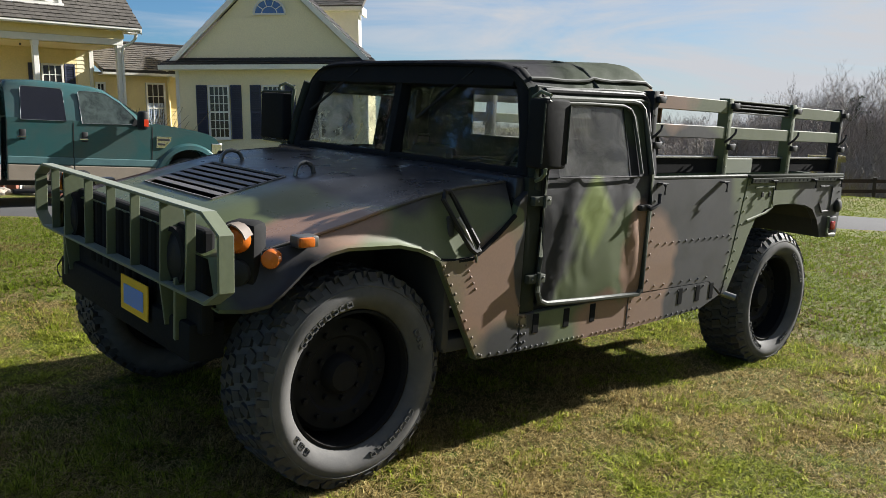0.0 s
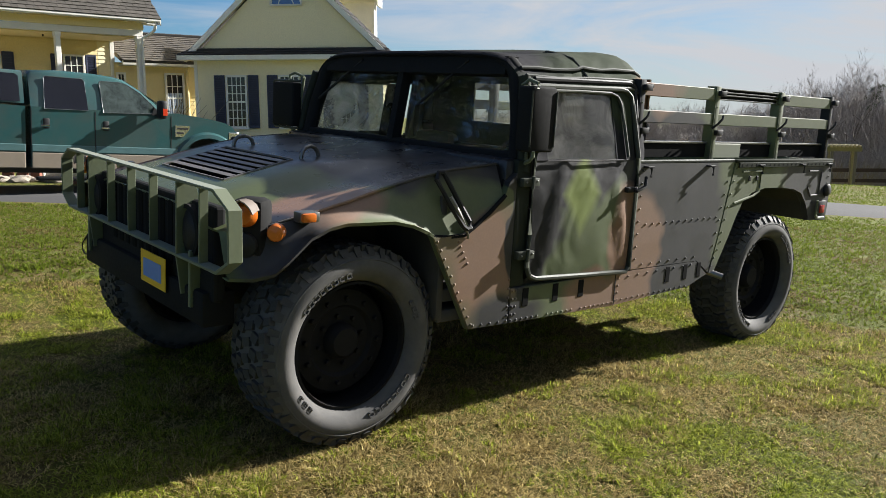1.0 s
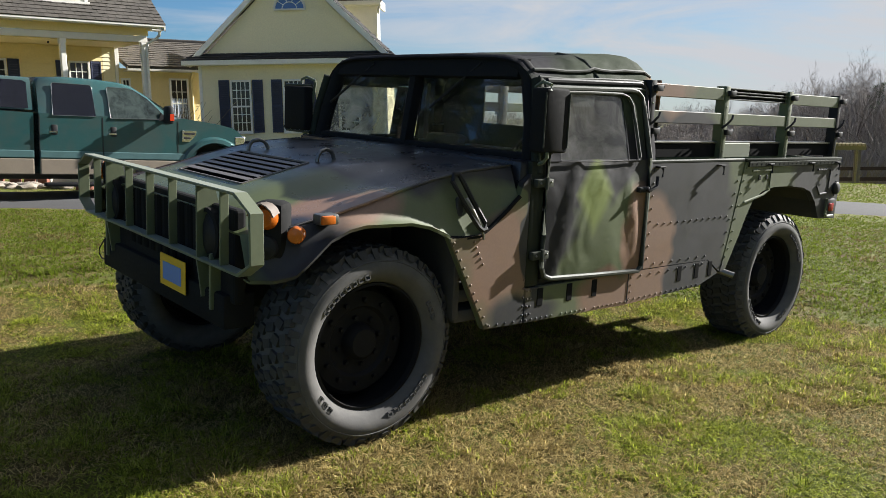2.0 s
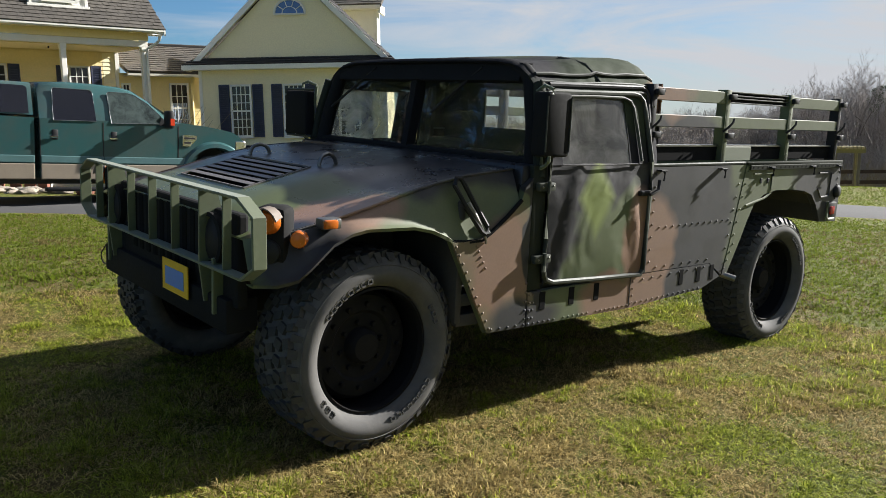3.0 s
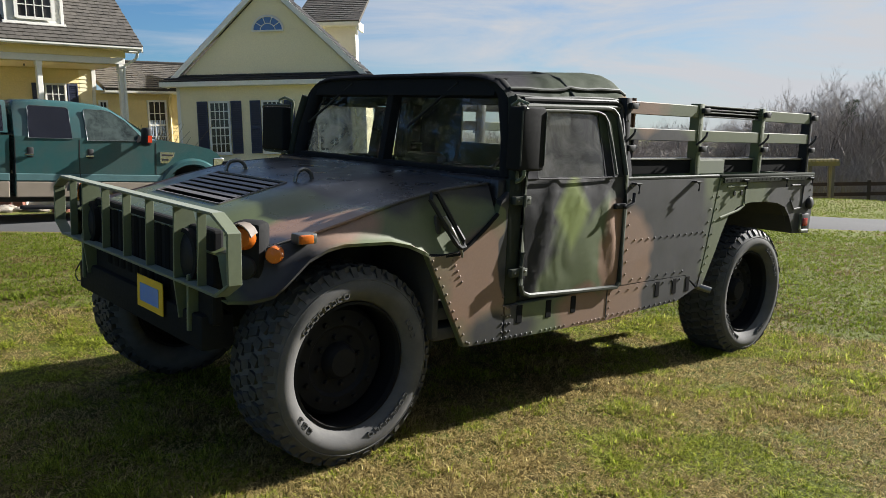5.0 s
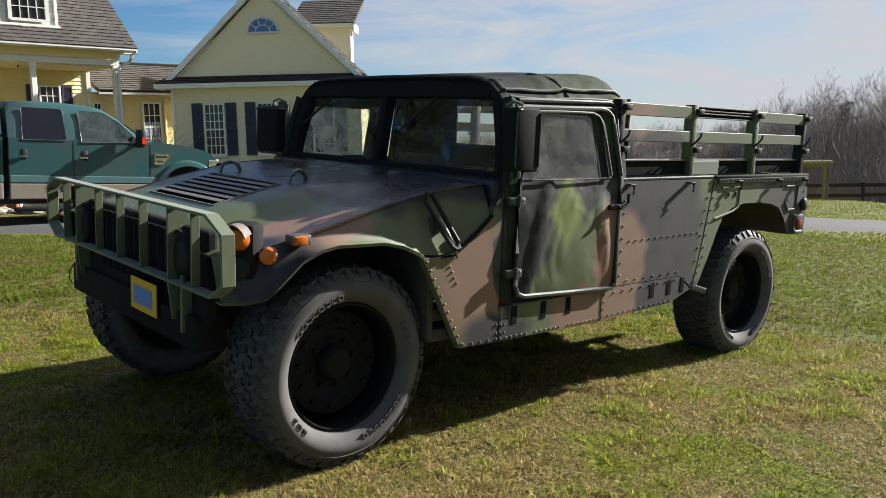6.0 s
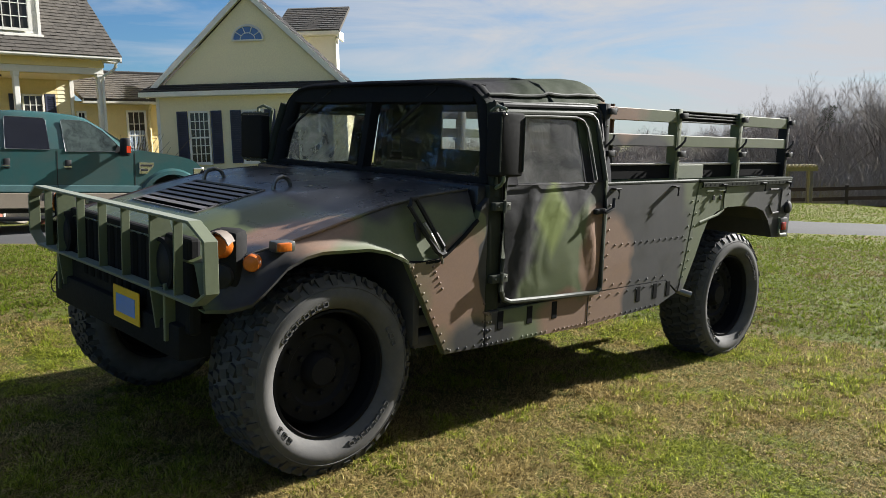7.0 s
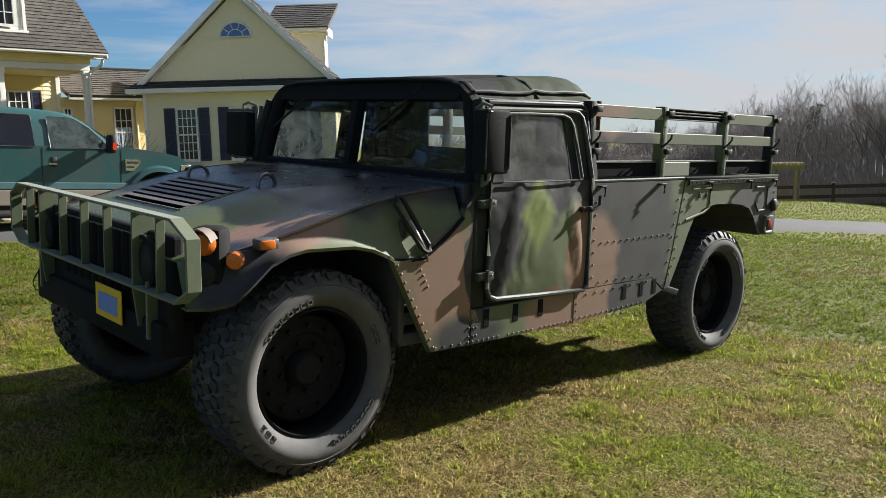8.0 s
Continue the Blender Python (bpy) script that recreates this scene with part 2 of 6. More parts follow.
def tube(bm, points, r, seg=8, closed=False, square=False):
    """A round bar along a run of points."""
    pts = [Vector(p) for p in points]
    rings = []
    count = 4 if square else seg
    for i, p in enumerate(pts):
        a = pts[i - 1] if i or closed else p
        c = pts[(i + 1) % len(pts)] if i < len(pts) - 1 or closed else p
        d = ((p - a).normalized() + (c - p).normalized()).normalized()
        side = d.cross(Vector((0, 0, 1)))
        if side.length < 0.05:
            side = d.cross(Vector((0, 1, 0)))
        side.normalize()
        up = side.cross(d).normalized()
        rr = r[i] if isinstance(r, (list, tuple)) else r
        rings.append([bm.verts.new(p + (side * math.cos(q) + up * math.sin(q)) * rr) for q in (2 * math.pi * (k + 0.5) / count for k in range(count))])
    pairs = list(zip(rings, rings[1:])) + ([(rings[-1], rings[0])] if closed else [])
    for one, two in pairs:
        for k in range(count):
            bm.faces.new((one[k], one[(k + 1) % count], two[(k + 1) % count], two[k]))
    if not closed:
        bm.faces.new(rings[0])
        bm.faces.new(rings[-1])
    return bm


def revolve(bm, profile, n=48, axis="y", m=None, closed=False, caps=True):
    """Turns (radius, along) pairs about an axis through the origin."""
    rings = []
    for r, a in profile:
        ring = []
        for k in range(n):
            q = 2 * math.pi * k / n
            c, s = r * math.cos(q), r * math.sin(q)
            p = Vector({"y": (c, a, s), "x": (a, c, s), "z": (c, s, a)}[axis])
            ring.append(bm.verts.new(m @ p if m is not None else p))
        rings.append(ring)
    for one, two in list(zip(rings, rings[1:])) + ([(rings[-1], rings[0])] if closed else []):
        for k in range(n):
            bm.faces.new((one[k], one[(k + 1) % n], two[(k + 1) % n], two[k]))
    if not closed and caps:
        for ring, (r, a) in ((rings[0], profile[0]), (rings[-1], profile[-1])):
            if r > 1e-4:
                bm.faces.new(ring)
    return bm


def skin(bm, rows, thick=0.0, close=False):
    """A sheet over rows of points, all rows of one length."""
    grid = [[bm.verts.new(p) for p in row] for row in rows]
    faces = []
    for one, two in zip(grid, grid[1:]):
        for k in range(len(one) - 1):
            faces.append(bm.faces.new((one[k], one[k + 1], two[k + 1], two[k])))
    if thick:
        bmesh.ops.recalc_face_normals(bm, faces=faces)
        bmesh.ops.solidify(bm, geom=faces, thickness=thick)
    return bm


def B():
    return bmesh.new()


# ---- the military truck ----
def lerp(table, x):
    for (a, p), (b, q) in zip(table, table[1:]):
        if x <= b:
            return p + (q - p) * max(0.0, (x - a) / (b - a))
    return table[-1][1]


HOOD_Z = [(-0.56, 1.025), (-0.53, 1.045), (-0.48, 1.058), (-0.31, 1.106), (0.04, 1.198), (0.12, 1.206), (0.5, 1.235), (0.92, 1.262)]
CREASE_Z = [(-0.56, 0.965), (-0.45, 0.990), (-0.35, 1.018), (-0.13, 1.062), (0.04, 1.112), (0.25, 1.168), (0.5, 1.212), (0.78, 1.236)]
CREASE_Y = [(-0.56, 0.86), (-0.50, 0.945), (-0.40, 0.985), (-0.2, 0.99), (0.2, 1.0), (0.8, 1.0)]
ARCH_F = [(-0.56, 0.80), (-0.47, 0.815), (-0.42, 0.830), (-0.37, 0.872), (-0.267, 0.962), (-0.18, 0.998), (-0.104, 1.012), (0.134, 1.008), (0.24, 0.985), (0.329, 0.948), (0.40, 0.910), (0.57, 0.918), (0.70, 1.02), (0.78, 1.09)]


def wheel(parent):
    w = thing("wheel", Matrix.Identity(4), "", "")
    w.parent = parent
    bm = B()
    outer = [(0.287, -0.095), (0.289, -0.113), (0.296, -0.131), (0.309, -0.147), (0.324, -0.159), (0.340, -0.167), (0.354, -0.170), (0.368, -0.169), (0.384, -0.164), (0.400, -0.155), (0.418, -0.140), (0.431, -0.116), (0.436, -0.06)]
    prof = outer + [(0.438, 0.0)] + [(r, -a) for r, a in outer[::-1]]
    revolve(bm, prof, 72, caps=False)
    tyre = part("tyre", bm, M_TYRE, w, "black mud-terrain tyre, dusty sidewall", True, 60)
    bm = B()  # tread blocks
    n = 40
    for k in range(n):
        for row, (a0, a1, r0, r1, shift) in enumerate(((-0.138, -0.092, 0.420, 0.446, 0.0), (-0.084, -0.030, 0.428, 0.450, 0.5), (-0.022, 0.034, 0.428, 0.450, 0.1), (0.042, 0.086, 0.428, 0.450, 0.6), (0.092, 0.138, 0.420, 0.446, 0.25))):
            q = 2 * math.pi * (k + shift) / n
            wid = (0.022, 0.019, 0.019, 0.019, 0.022)[row]
            if row in (0, 4) and k % 2:
                wid *= 0.72
            m = Matrix.Rotation(-q, 4, "Y") @ pose(0, 0, 0, (18, -14, 16, -12, -18)[row])
            box(bm, r0, r1, a0, a1, -wid, wid, 0.0, m)
            if row in (0, 4):  # shoulder lug running down the sidewall
                s = -1 if row == 0 else 1
                r_in = 0.402 if k % 2 else 0.412
                m2 = Matrix.Rotation(-q, 4, "Y")
                vs = [m2 @ Vector(p) for p in ((0.443, s * 0.134, -wid), (0.443, s * 0.134, wid), (r_in, s * 0.160, wid * 0.8), (r_in, s * 0.160, -wid * 0.8), (0.421, s * 0.120, -wid), (0.421, s * 0.120, wid), (r_in, s * 0.150, wid * 0.8), (r_in, s * 0.150, -wid * 0.8))]
                v = [bm.verts.new(p) for p in vs]
                for f in ((0, 1, 2, 3), (4, 5, 6, 7), (0, 1, 5, 4), (2, 3, 7, 6), (1, 2, 6, 5), (0, 3, 7, 4)):
                    bm.faces.new([v[i] for i in f])
    part("tread", bm, M_TREAD, tyre)
    bm = B()  # raised sidewall bars and rings
    revolve(bm, [(0.389, -0.1620), (0.391, -0.1645), (0.394, -0.1635), (0.396, -0.1590)], 72, caps=False)
    for a0, count in ((-2.32, 8), (0.75, 8), (2.55, 3), (-0.35, 3)):
        for k in range(count):
            q = a0 + k * 0.105
            for rr, h in ((0.322, 0.003), (0.342, 0.003)):
                box(bm, rr - h, rr + h, -0.1700, -0.158, -0.008, 0.008, 0, Matrix.Rotation(q, 4, "Y"))
            for dz in (-0.0115, 0.0115):
                if (k + (dz > 0)) % 3:
                    box(bm, 0.322, 0.342, -0.1698, -0.158, dz - 0.002, dz + 0.002, 0, Matrix.Rotation(q, 4, "Y"))
    part("sidewall_marking", bm, M_TYRE, tyre)
    bm = B()
    revolve(bm, [(0.270, -0.098), (0.276, -0.124), (0.287, -0.122), (0.289, -0.09), (0.289, 0.10), (0.270, 0.10), (0.256, 0.06), (0.250, -0.01), (0.232, -0.030), (0.165, -0.038), (0.150, -0.020), (0.085, -0.016), (0.080, -0.05), (0.062, -0.070), (0.0, -0.072)], 48, caps=False)
    rim = part("rim", bm, M_RIM, w, "black steel wheel", True, 35)
    bm = B()
    revolve(bm, [(0.012, -0.016), (0.012, -0.036), (0.0, -0.038)], 6)
    bolt = part("bolt", bm, M_RIM, rim)
    for k in range(20):
        q = 2 * math.pi * (k / 8 if k < 8 else (k - 7.5) / 12)
        r = 0.112 if k < 8 else 0.192
        if k:
            bolt = bolt.copy()
            scene.collection.objects.link(bolt)
        bolt.location = (r * math.cos(q), 0 if k < 8 else -0.016, r * math.sin(q))
    return w


def rivets(bm, spots, y, r=0.0075, s=-1):
    for x, z in spots:
        revolve(bm, [(r, y), (r * 0.85, y + s * r * 0.5), (r * 0.4, y + s * r * 0.8), (0.0, y + s * r * 0.85)], 8, "y", Matrix.Translation((x, 0, z)))


def along(a, b, n, skip=()):
    return [(a[0] + (b[0] - a[0]) * i / (n - 1), a[1] + (b[1] - a[1]) * i / (n - 1)) for i in range(n) if i not in skip]


truck = thing("military_truck", SLOPE, "camouflage-painted military pickup truck with a canvas cab, parked on the lawn", "truck")

for wx, ws in ((0.0, -1), (3.302, -1), (0.0, 1), (3.302, 1)):
    if wx == 0.0 and ws == -1:
        first_wheel = wheel(truck)
        made = first_wheel
    else:
        made = copy_thing(first_wheel, Matrix.Identity(4))
    made.matrix_basis = pose(wx if wx == 0.0 else 3.340, ws * (0.866 if wx == 0.0 else 0.905), (0.450 if wx == 0.0 else 0.425) - (0.045 if wx == 0.0 and ws > 0 else 0.0), 0, 25 * wx + 10 * ws, (180 if ws > 0 else 0) + (1.0 if wx == 0.0 else 0))

# front clip: hood, sloping sides, wheel-arch lips
for s in (-1, 1):
    bm = B()
    rows = []
    xs = [-0.56, -0.53, -0.50, -0.45, -0.42, -0.37, -0.32, -0.267, -0.18, -0.104, 0.0, 0.134, 0.24, 0.329, 0.40, 0.48, 0.57, 0.64, 0.70, 0.78]
    for x in xs:
        yk, zk, zl = lerp(CREASE_Y, x), lerp(CREASE_Z, x), lerp(ARCH_F, x)
        yl = yk + 0.062
        lip = min(1.0, max(0.80, 1 - (x + 0.28) / 0.30)) if x < 0.36 else 0.04
        row = [(x, s * (yk - 0.012), zk + 0.006), (x, s * yk, zk - 0.004)]
        for f in (0.3, 0.6, 0.85):
            row.append((x, s * (yk + (yl - yk) * f), zk + (zl - zk) * f))
        row += [(x, s * (yl + 0.006 * lip), zl + 0.005), (x, s * (yl + 0.026 * lip), zl - 0.002), (x, s * (yl + 0.022 * lip), zl - 0.016), (x, s * (yl - 0.03), zl - 0.012)]
        rows.append(row)
    skin(bm, rows, 0.006)
    part("fender", bm, M_CAMO, truck, "", True, 32)
for s in (-1, 1):
    # bead added along the crease so its shape carries the highlight line
    bm = B()
    tube(bm, [(x, s * (lerp(CREASE_Y, x) + 0.001), lerp(CREASE_Z, x) + 0.003) for x in (-0.42, -0.3, -0.2, -0.05, 0.1, 0.3, 0.5, 0.65, 0.775)], [0.003, 0.005, 0.006, 0.007, 0.007, 0.007, 0.007, 0.007, 0.006], 8)
    part("hood_edge", bm, M_CAMO, truck, "", True)
    # black bar for the shade in the joint below the hood panel
    bm = B()
    tube(bm, [(0.355, s * 1.066, 0.922), (0.44, s * 1.070, 0.914), (0.535, s * 1.073, 0.918), (0.60, s * 1.073, 0.955), (0.70, s * 1.073, 1.026), (0.785, s * 1.072, 1.095)], 0.011, 6)
    part("panel_gap", bm, M_HOLE, truck, "dark gap below the hood panel", True)
LX0, LX1, LY = -0.31, 0.04, 0.36
bm = B()
grid = []
hood_x = [-0.56, -0.545, -0.52, -0.48, -0.40, LX0, -0.2, -0.1, LX1, 0.12, 0.3, 0.5, 0.72, 0.92]
for x in hood_x:
    zc, yk, zk = lerp(HOOD_Z, x), lerp(CREASE_Y, x) - 0.010, lerp(CREASE_Z, x)
    prof = []
    for y in (0.0, 0.18, LY, 0.52, 0.58, 0.64, 0.70, 0.76, 0.86):  # a raised middle that steps down to fender shelves
        f, t = max(0.0, y - 0.50) / (yk - 0.50), min(1.0, max(0.0, (y - 0.52) / 0.24))
        prof.append((y if y == LY else y * min(1, yk / 0.95), zc + 0.004 * (y < 0.6) - (zc - zk - 0.006) * (0.68 * (3 * t * t - 2 * t ** 3) + 0.32 * f)))
    prof.append((yk, zk + 0.006))
    grid.append([bm.verts.new((x, -y, z)) for y, z in prof[::-1]] + [bm.verts.new((x, y, z)) for y, z in prof[1:]])
faces = []
for i in range(len(grid) - 1):
    for k in range(len(grid[0]) - 1):
        if LX0 <= hood_x[i] < LX1 and 7 <= k <= 10:
            continue
        faces.append(bm.faces.new((grid[i][k], grid[i][k + 1], grid[i + 1][k + 1], grid[i + 1][k])))
bmesh.ops.recalc_face_normals(bm, faces=faces)
bmesh.ops.solidify(bm, geom=faces, thickness=0.008)
part("hood", bm, M_HOOD, truck, "sloping camouflage hood with a louvred grille", True, 30)
bm = B()  # rear cowl between hood and windscreen
box(bm, 0.80, 1.02, -1.05, 1.05, 1.02, 1.262, 0.02)
part("cowl", bm, M_HOOD, truck, "", True)

# hood louvres: frame and slats
lou = thing("hood_louvre", Matrix.Identity(4), "", "")
lou.parent = truck


def hood_at(x, y, up=0.0):
    return Vector((x, y, lerp(HOOD_Z, x) + 0.008 + up))


bm = B()
box(bm, LX0 + 0.012, LX1 - 0.012, -LY + 0.012, LY - 0.012, 0.93, 0.95)
for x0, x1, y0, y1 in ((LX0, LX0 + 0.012, -LY, LY), (LX1 - 0.012, LX1, -LY, LY), (LX0 + 0.012, LX1 - 0.012, -LY, -LY + 0.012), (LX0 + 0.012, LX1 - 0.012, LY - 0.012, LY)):
    box(bm, x0, x1, y0, y1, 0.93, lerp(HOOD_Z, LX0) - 0.006)
part("recess", bm, M_HOLE, lou)
bm = B()
for y0 in (-LY, LY):
    for x0, x1 in ((LX0, LX1),):
        tube(bm, [hood_at(x0, y0, -0.003), hood_at(x1, y0, -0.003)], 0.006, square=True)
for x0 in (LX0, LX1):
    tube(bm, [hood_at(x0, -LY, -0.003), hood_at(x0, LY, -0.003)], 0.006, square=True)
part("louvre_frame", bm, M_SLAT, lou)
bm = B()
prism(bm, [(-0.014, 0.0030), (-0.014, 0.0046), (0.014, 0.0120), (0.014, 0.0104)], "y", -LY + 0.01, LY - 0.01)
slat_mesh = part("slat", bm, M_SLAT, lou)
for i in range(6):
    x = LX0 + (i + 1) * (LX1 - LX0) / 7
    ob = slat_mesh if i == 0 else slat_mesh.copy()
    if i:
        scene.collection.objects.link(ob)
    ob.location = (x, 0, lerp(HOOD_Z, x) + 0.002)
# lifting handles
for s in (-1, 1):
    bm = B()
    tube(bm, [(0.085 + 0.055 * (1 - math.cos(q)), s * (0.355 + 0.01 * math.cos(q)), 1.192 + 0.075 * math.sin(q) ** 0.7) for q in (0.0, 0.25, 0.6, 1.0, 1.57, 2.14, 2.54, 2.89, math.pi)], 0.0105)
    part("lifting_handle", bm, M_STEEL, truck, "curved steel lifting handle", True)

# nose: grille panel with slots, headlamps; near-black puts its shade into the paint
bm = B()
box(bm, -0.555, -0.50, -0.80, 0.80, 0.66, 1.06, 0.015)
nose = part("grille_panel", bm, M_MATT, truck, "dark slotted grille panel behind the brush guard")
bm = B()
for i in range(9):
    y = -0.36 + i * 0.09
    box(bm, -0.562, -0.54, y - 0.026, y + 0.026, 0.74, 1.03, 0.01)
part("grille_slot", bm, M_HOLE, nose)
for s in (-1, 1):
    bm = B()
    revolve(bm, [(0.115, -0.555), (0.115, -0.585), (0.098, -0.590), (0.095, -0.565)], 32, "x", Matrix.Translation((0, s * 0.60, 0.93)), True)
    lamp = part("headlamp", bm, M_MATT, truck, "round headlamp in a painted bezel", True)
    bm = B()
    revolve(bm, [(0.096, -0.566), (0.085, -0.580), (0.05, -0.592), (0.0, -0.596)], 32, "x", Matrix.Translation((0, s * 0.60, 0.93)))
    part("lens", bm, M_DARK, lamp, "dark headlamp lens", True)
    # front turn lamp with a pale hood
    bm = B()
    turn = Matrix.Translation((-0.475, s * 0.945, 0.995)) @ pose(0, 0, 0, 0, 0, -s * 38)
    box(bm, -0.03, 0.09, -0.066, 0.066, -0.125, 0.115, 0.03, turn)
    pod = part("turn_lamp", bm, M_MATT, truck, "turn lamp pod with a pale hood", True)
    bm = B()
    revolve(bm, [(0.050, -0.030), (0.048, -0.050), (0.036, -0.066), (0.0, -0.074)], 24, "x", turn @ Matrix.Translation((0, 0, 0.055)))
    part("lens", bm, M_AMBER, pod, "amber lens", True)
    bm = B()
    revolve(bm, [(0.050, -0.028), (0.048, -0.045), (0.0, -0.060)], 24, "x", turn @ Matrix.Translation((0, 0, -0.065)))
    part("lens", bm, M_DARK, pod, "dark blackout lens", True)
    bm = B()
    rows = []
    for f in range(7):
        q = radians(-70 + f * 23.3)
        rows.append([turn @ Vector((-0.03 + d, 0.060 * math.sin(q), 0.055 + 0.062 * math.cos(q) - 0.30 * max(0, -d - 0.02) * abs(math.sin(q)))) for d in (0.0, -0.03, -0.06)])
    skin(bm, rows, 0.005)
    part("visor", bm, M_PALE, pod, "pale sun-bleached visor", True)
    # round side reflector and side marker
    bm = B()
    turn = Matrix.Translation((-0.405, s * 1.032, 0.983)) @ pose(0, 0, 0, 0, 0, 50 if s < 0 else 130)
    revolve(bm, [(0.034, 0.03), (0.034, -0.012), (0.029, -0.019), (0.0, -0.022)], 28, "x", turn)
    part("reflector", bm, M_AMBER, truck, "round amber reflector", True)
    bm = B()
    box(bm, -0.315, -0.225, s * 1.0, s * 1.062, 1.018, 1.062, 0.008)
    mk = part("marker_lamp", bm, M_STEEL, truck, "side marker lamp with an amber lens", True)
    bm = B()
    box(bm, -0.312, -0.250, s * 1.055, s * 1.078, 1.022, 1.058, 0.007)
    part("lens", bm, M_AMBER, mk, "amber lens", True)
    # hood latch on the side: a rubber strap loop with a hook
    bm = B()
    loop = [(0.385, 1.175), (0.40, 1.205), (0.425, 1.205), (0.445, 1.175), (0.50, 1.075), (0.555, 0.985), (0.56, 0.955), (0.535, 0.950), (0.515, 0.965), (0.45, 1.06)]
    tube(bm, [(x, s * (1.030 + 0.062 * (1.205 - z) / 0.255), z) for x, z in loop], 0.012, 7, True)
    latch = part("hood_latch", bm, M_DARK, truck, "black rubber hood latch", True)
    bm = B()
    tube(bm, [(0.455, s * 1.055, 1.095), (0.475, s * 1.072, 1.055), (0.52, s * 1.088, 0.975), (0.545, s * 1.090, 0.925), (0.550, s * 1.086, 0.905)], [0.012, 0.012, 0.008, 0.007, 0.006], 7)
    part("latch_hook", bm, M_STEEL, latch, "worn steel hook", True)

# brush guard
guard = thing("brush_guard", Matrix.Identity(4), "olive flat-bar brush guard on the front bumper", "")
guard.parent = truck
GX = -0.60
ring = [(0.93, 1.148), (-0.93, 1.148), (-1.065, 1.085), (-1.075, 0.885), (-0.965, 0.822), (0.93, 0.822), (1.055, 0.885), (1.055, 1.085)]
bm = B()
inner = [(y * 0.986, z + (0.012 if z < 0.95 else -0.012) * (abs(y) < 1) + (0.006 if z < 0.95 else -0.006) * (abs(y) > 1)) for y, z in ring]
n = len(ring)
v = [[bm.verts.new((x, y, z)) for y, z in loop] for x, loop in ((GX - 0.022, ring), (GX + 0.036, ring), (GX + 0.036, inner), (GX - 0.022, inner))]
for a, c in ((0, 1), (1, 2), (2, 3), (3, 0)):
    for i in range(n):
        bm.faces.new((v[a][i], v[a][(i + 1) % n], v[c][(i + 1) % n], v[c][i]))
bmesh.ops.bevel(bm, geom=list(bm.edges), offset=0.0025, segments=1, affect="EDGES")
part("guard_frame", bm, M_OLIVE, guard)
for y in (0.80, 0.305, 0.02, -0.255, -0.785):
    bm = B()
    box(bm, GX - 0.012, GX + 0.026, y - 0.005, y + 0.005, 0.834, 1.136, 0.002)
    part("guard_bar", bm, M_OLIVE, guard)
for s in (-1, 1):
    bm = B()
    y = s * 0.575
    prism(bm, [(GX - 0.02, 1.136), (GX + 0.06, 1.136), (GX + 0.10, 0.98), (GX + 0.10, 0.80), (GX + 0.05, 0.66), (GX + 0.0, 0.66), (GX - 0.02, 0.82)], "y", y - 0.006, y + 0.006, 0.002)
    part("guard_plate", bm, M_OLIVE, guard)
    bm = B()
    box(bm, GX, -0.46, s * 0.66 - 0.01, s * 0.66 + 0.01, 0.62, 0.86, 0.004)
    part("guard_bracket", bm, M_OLIVE, guard)
bm = B()
tube(bm, [(-0.55, 0.79, 0.70), (-0.55, 0.86, 0.665), (-0.552, 0.935, 0.61), (-0.55, 0.945, 0.575), (-0.55, 0.905, 0.556), (-0.55, 0.79, 0.57)], 0.004, 6)
part("hanging_cable", bm, M_DARK, guard, "thin black cable", True)
# bumper near-black too, its shade put into the paint
bm = B()
box(bm, -0.585, -0.44, -0.76, 0.76, 0.55, 0.70, 0.012)
part("bumper", bm, M_MATT, truck, "steel front bumper, near-black for the shade it sits in", True)
bm = B()
box(bm, -0.604, -0.598, -0.412, -0.122, 0.628, 0.776, 0.002)
plate = part("licence_plate", bm, M_YELLOW, truck, "yellow licence plate with a blank blue field")
bm = B()
box(bm, -0.6065, -0.6045, -0.372, -0.160, 0.658, 0.742, 0.0008)
part("plate_field", bm, M_BLUE, plate)

# body sides
SPLASH = [(0.345, 0.925), (0.592, 0.462), (0.852, 0.456), (0.852, 1.20), (0.80, 1.16), (0.78, 1.09), (0.70, 1.02), (0.57, 0.925), (0.42, 0.918)]
ROCKER = [(0.856, 0.456), (0.856, 0.632), (1.786, 0.634), (2.455, 0.637), (2.592, 0.540), (2.39, 0.478), (1.67, 0.450)]
BED = [(1.80, 0.638), (1.80, 1.243), (2.765, 1.243), (2.662, 0.760), (2.60, 0.545), (2.458, 0.641)]
QUARTER = [(2.770, 1.243), (4.070, 1.243), (4.095, 1.03), (4.085, 0.806), (3.828, 0.816), (3.795, 0.875), (3.755, 0.945), (3.668, 1.022), (3.55, 1.054), (3.35, 1.066), (3.16, 1.066), (3.01, 1.046), (2.905, 0.990), (2.842, 0.882), (2.783, 0.764), (2.66, 0.543), (2.60, 0.543), (2.666, 0.760)]
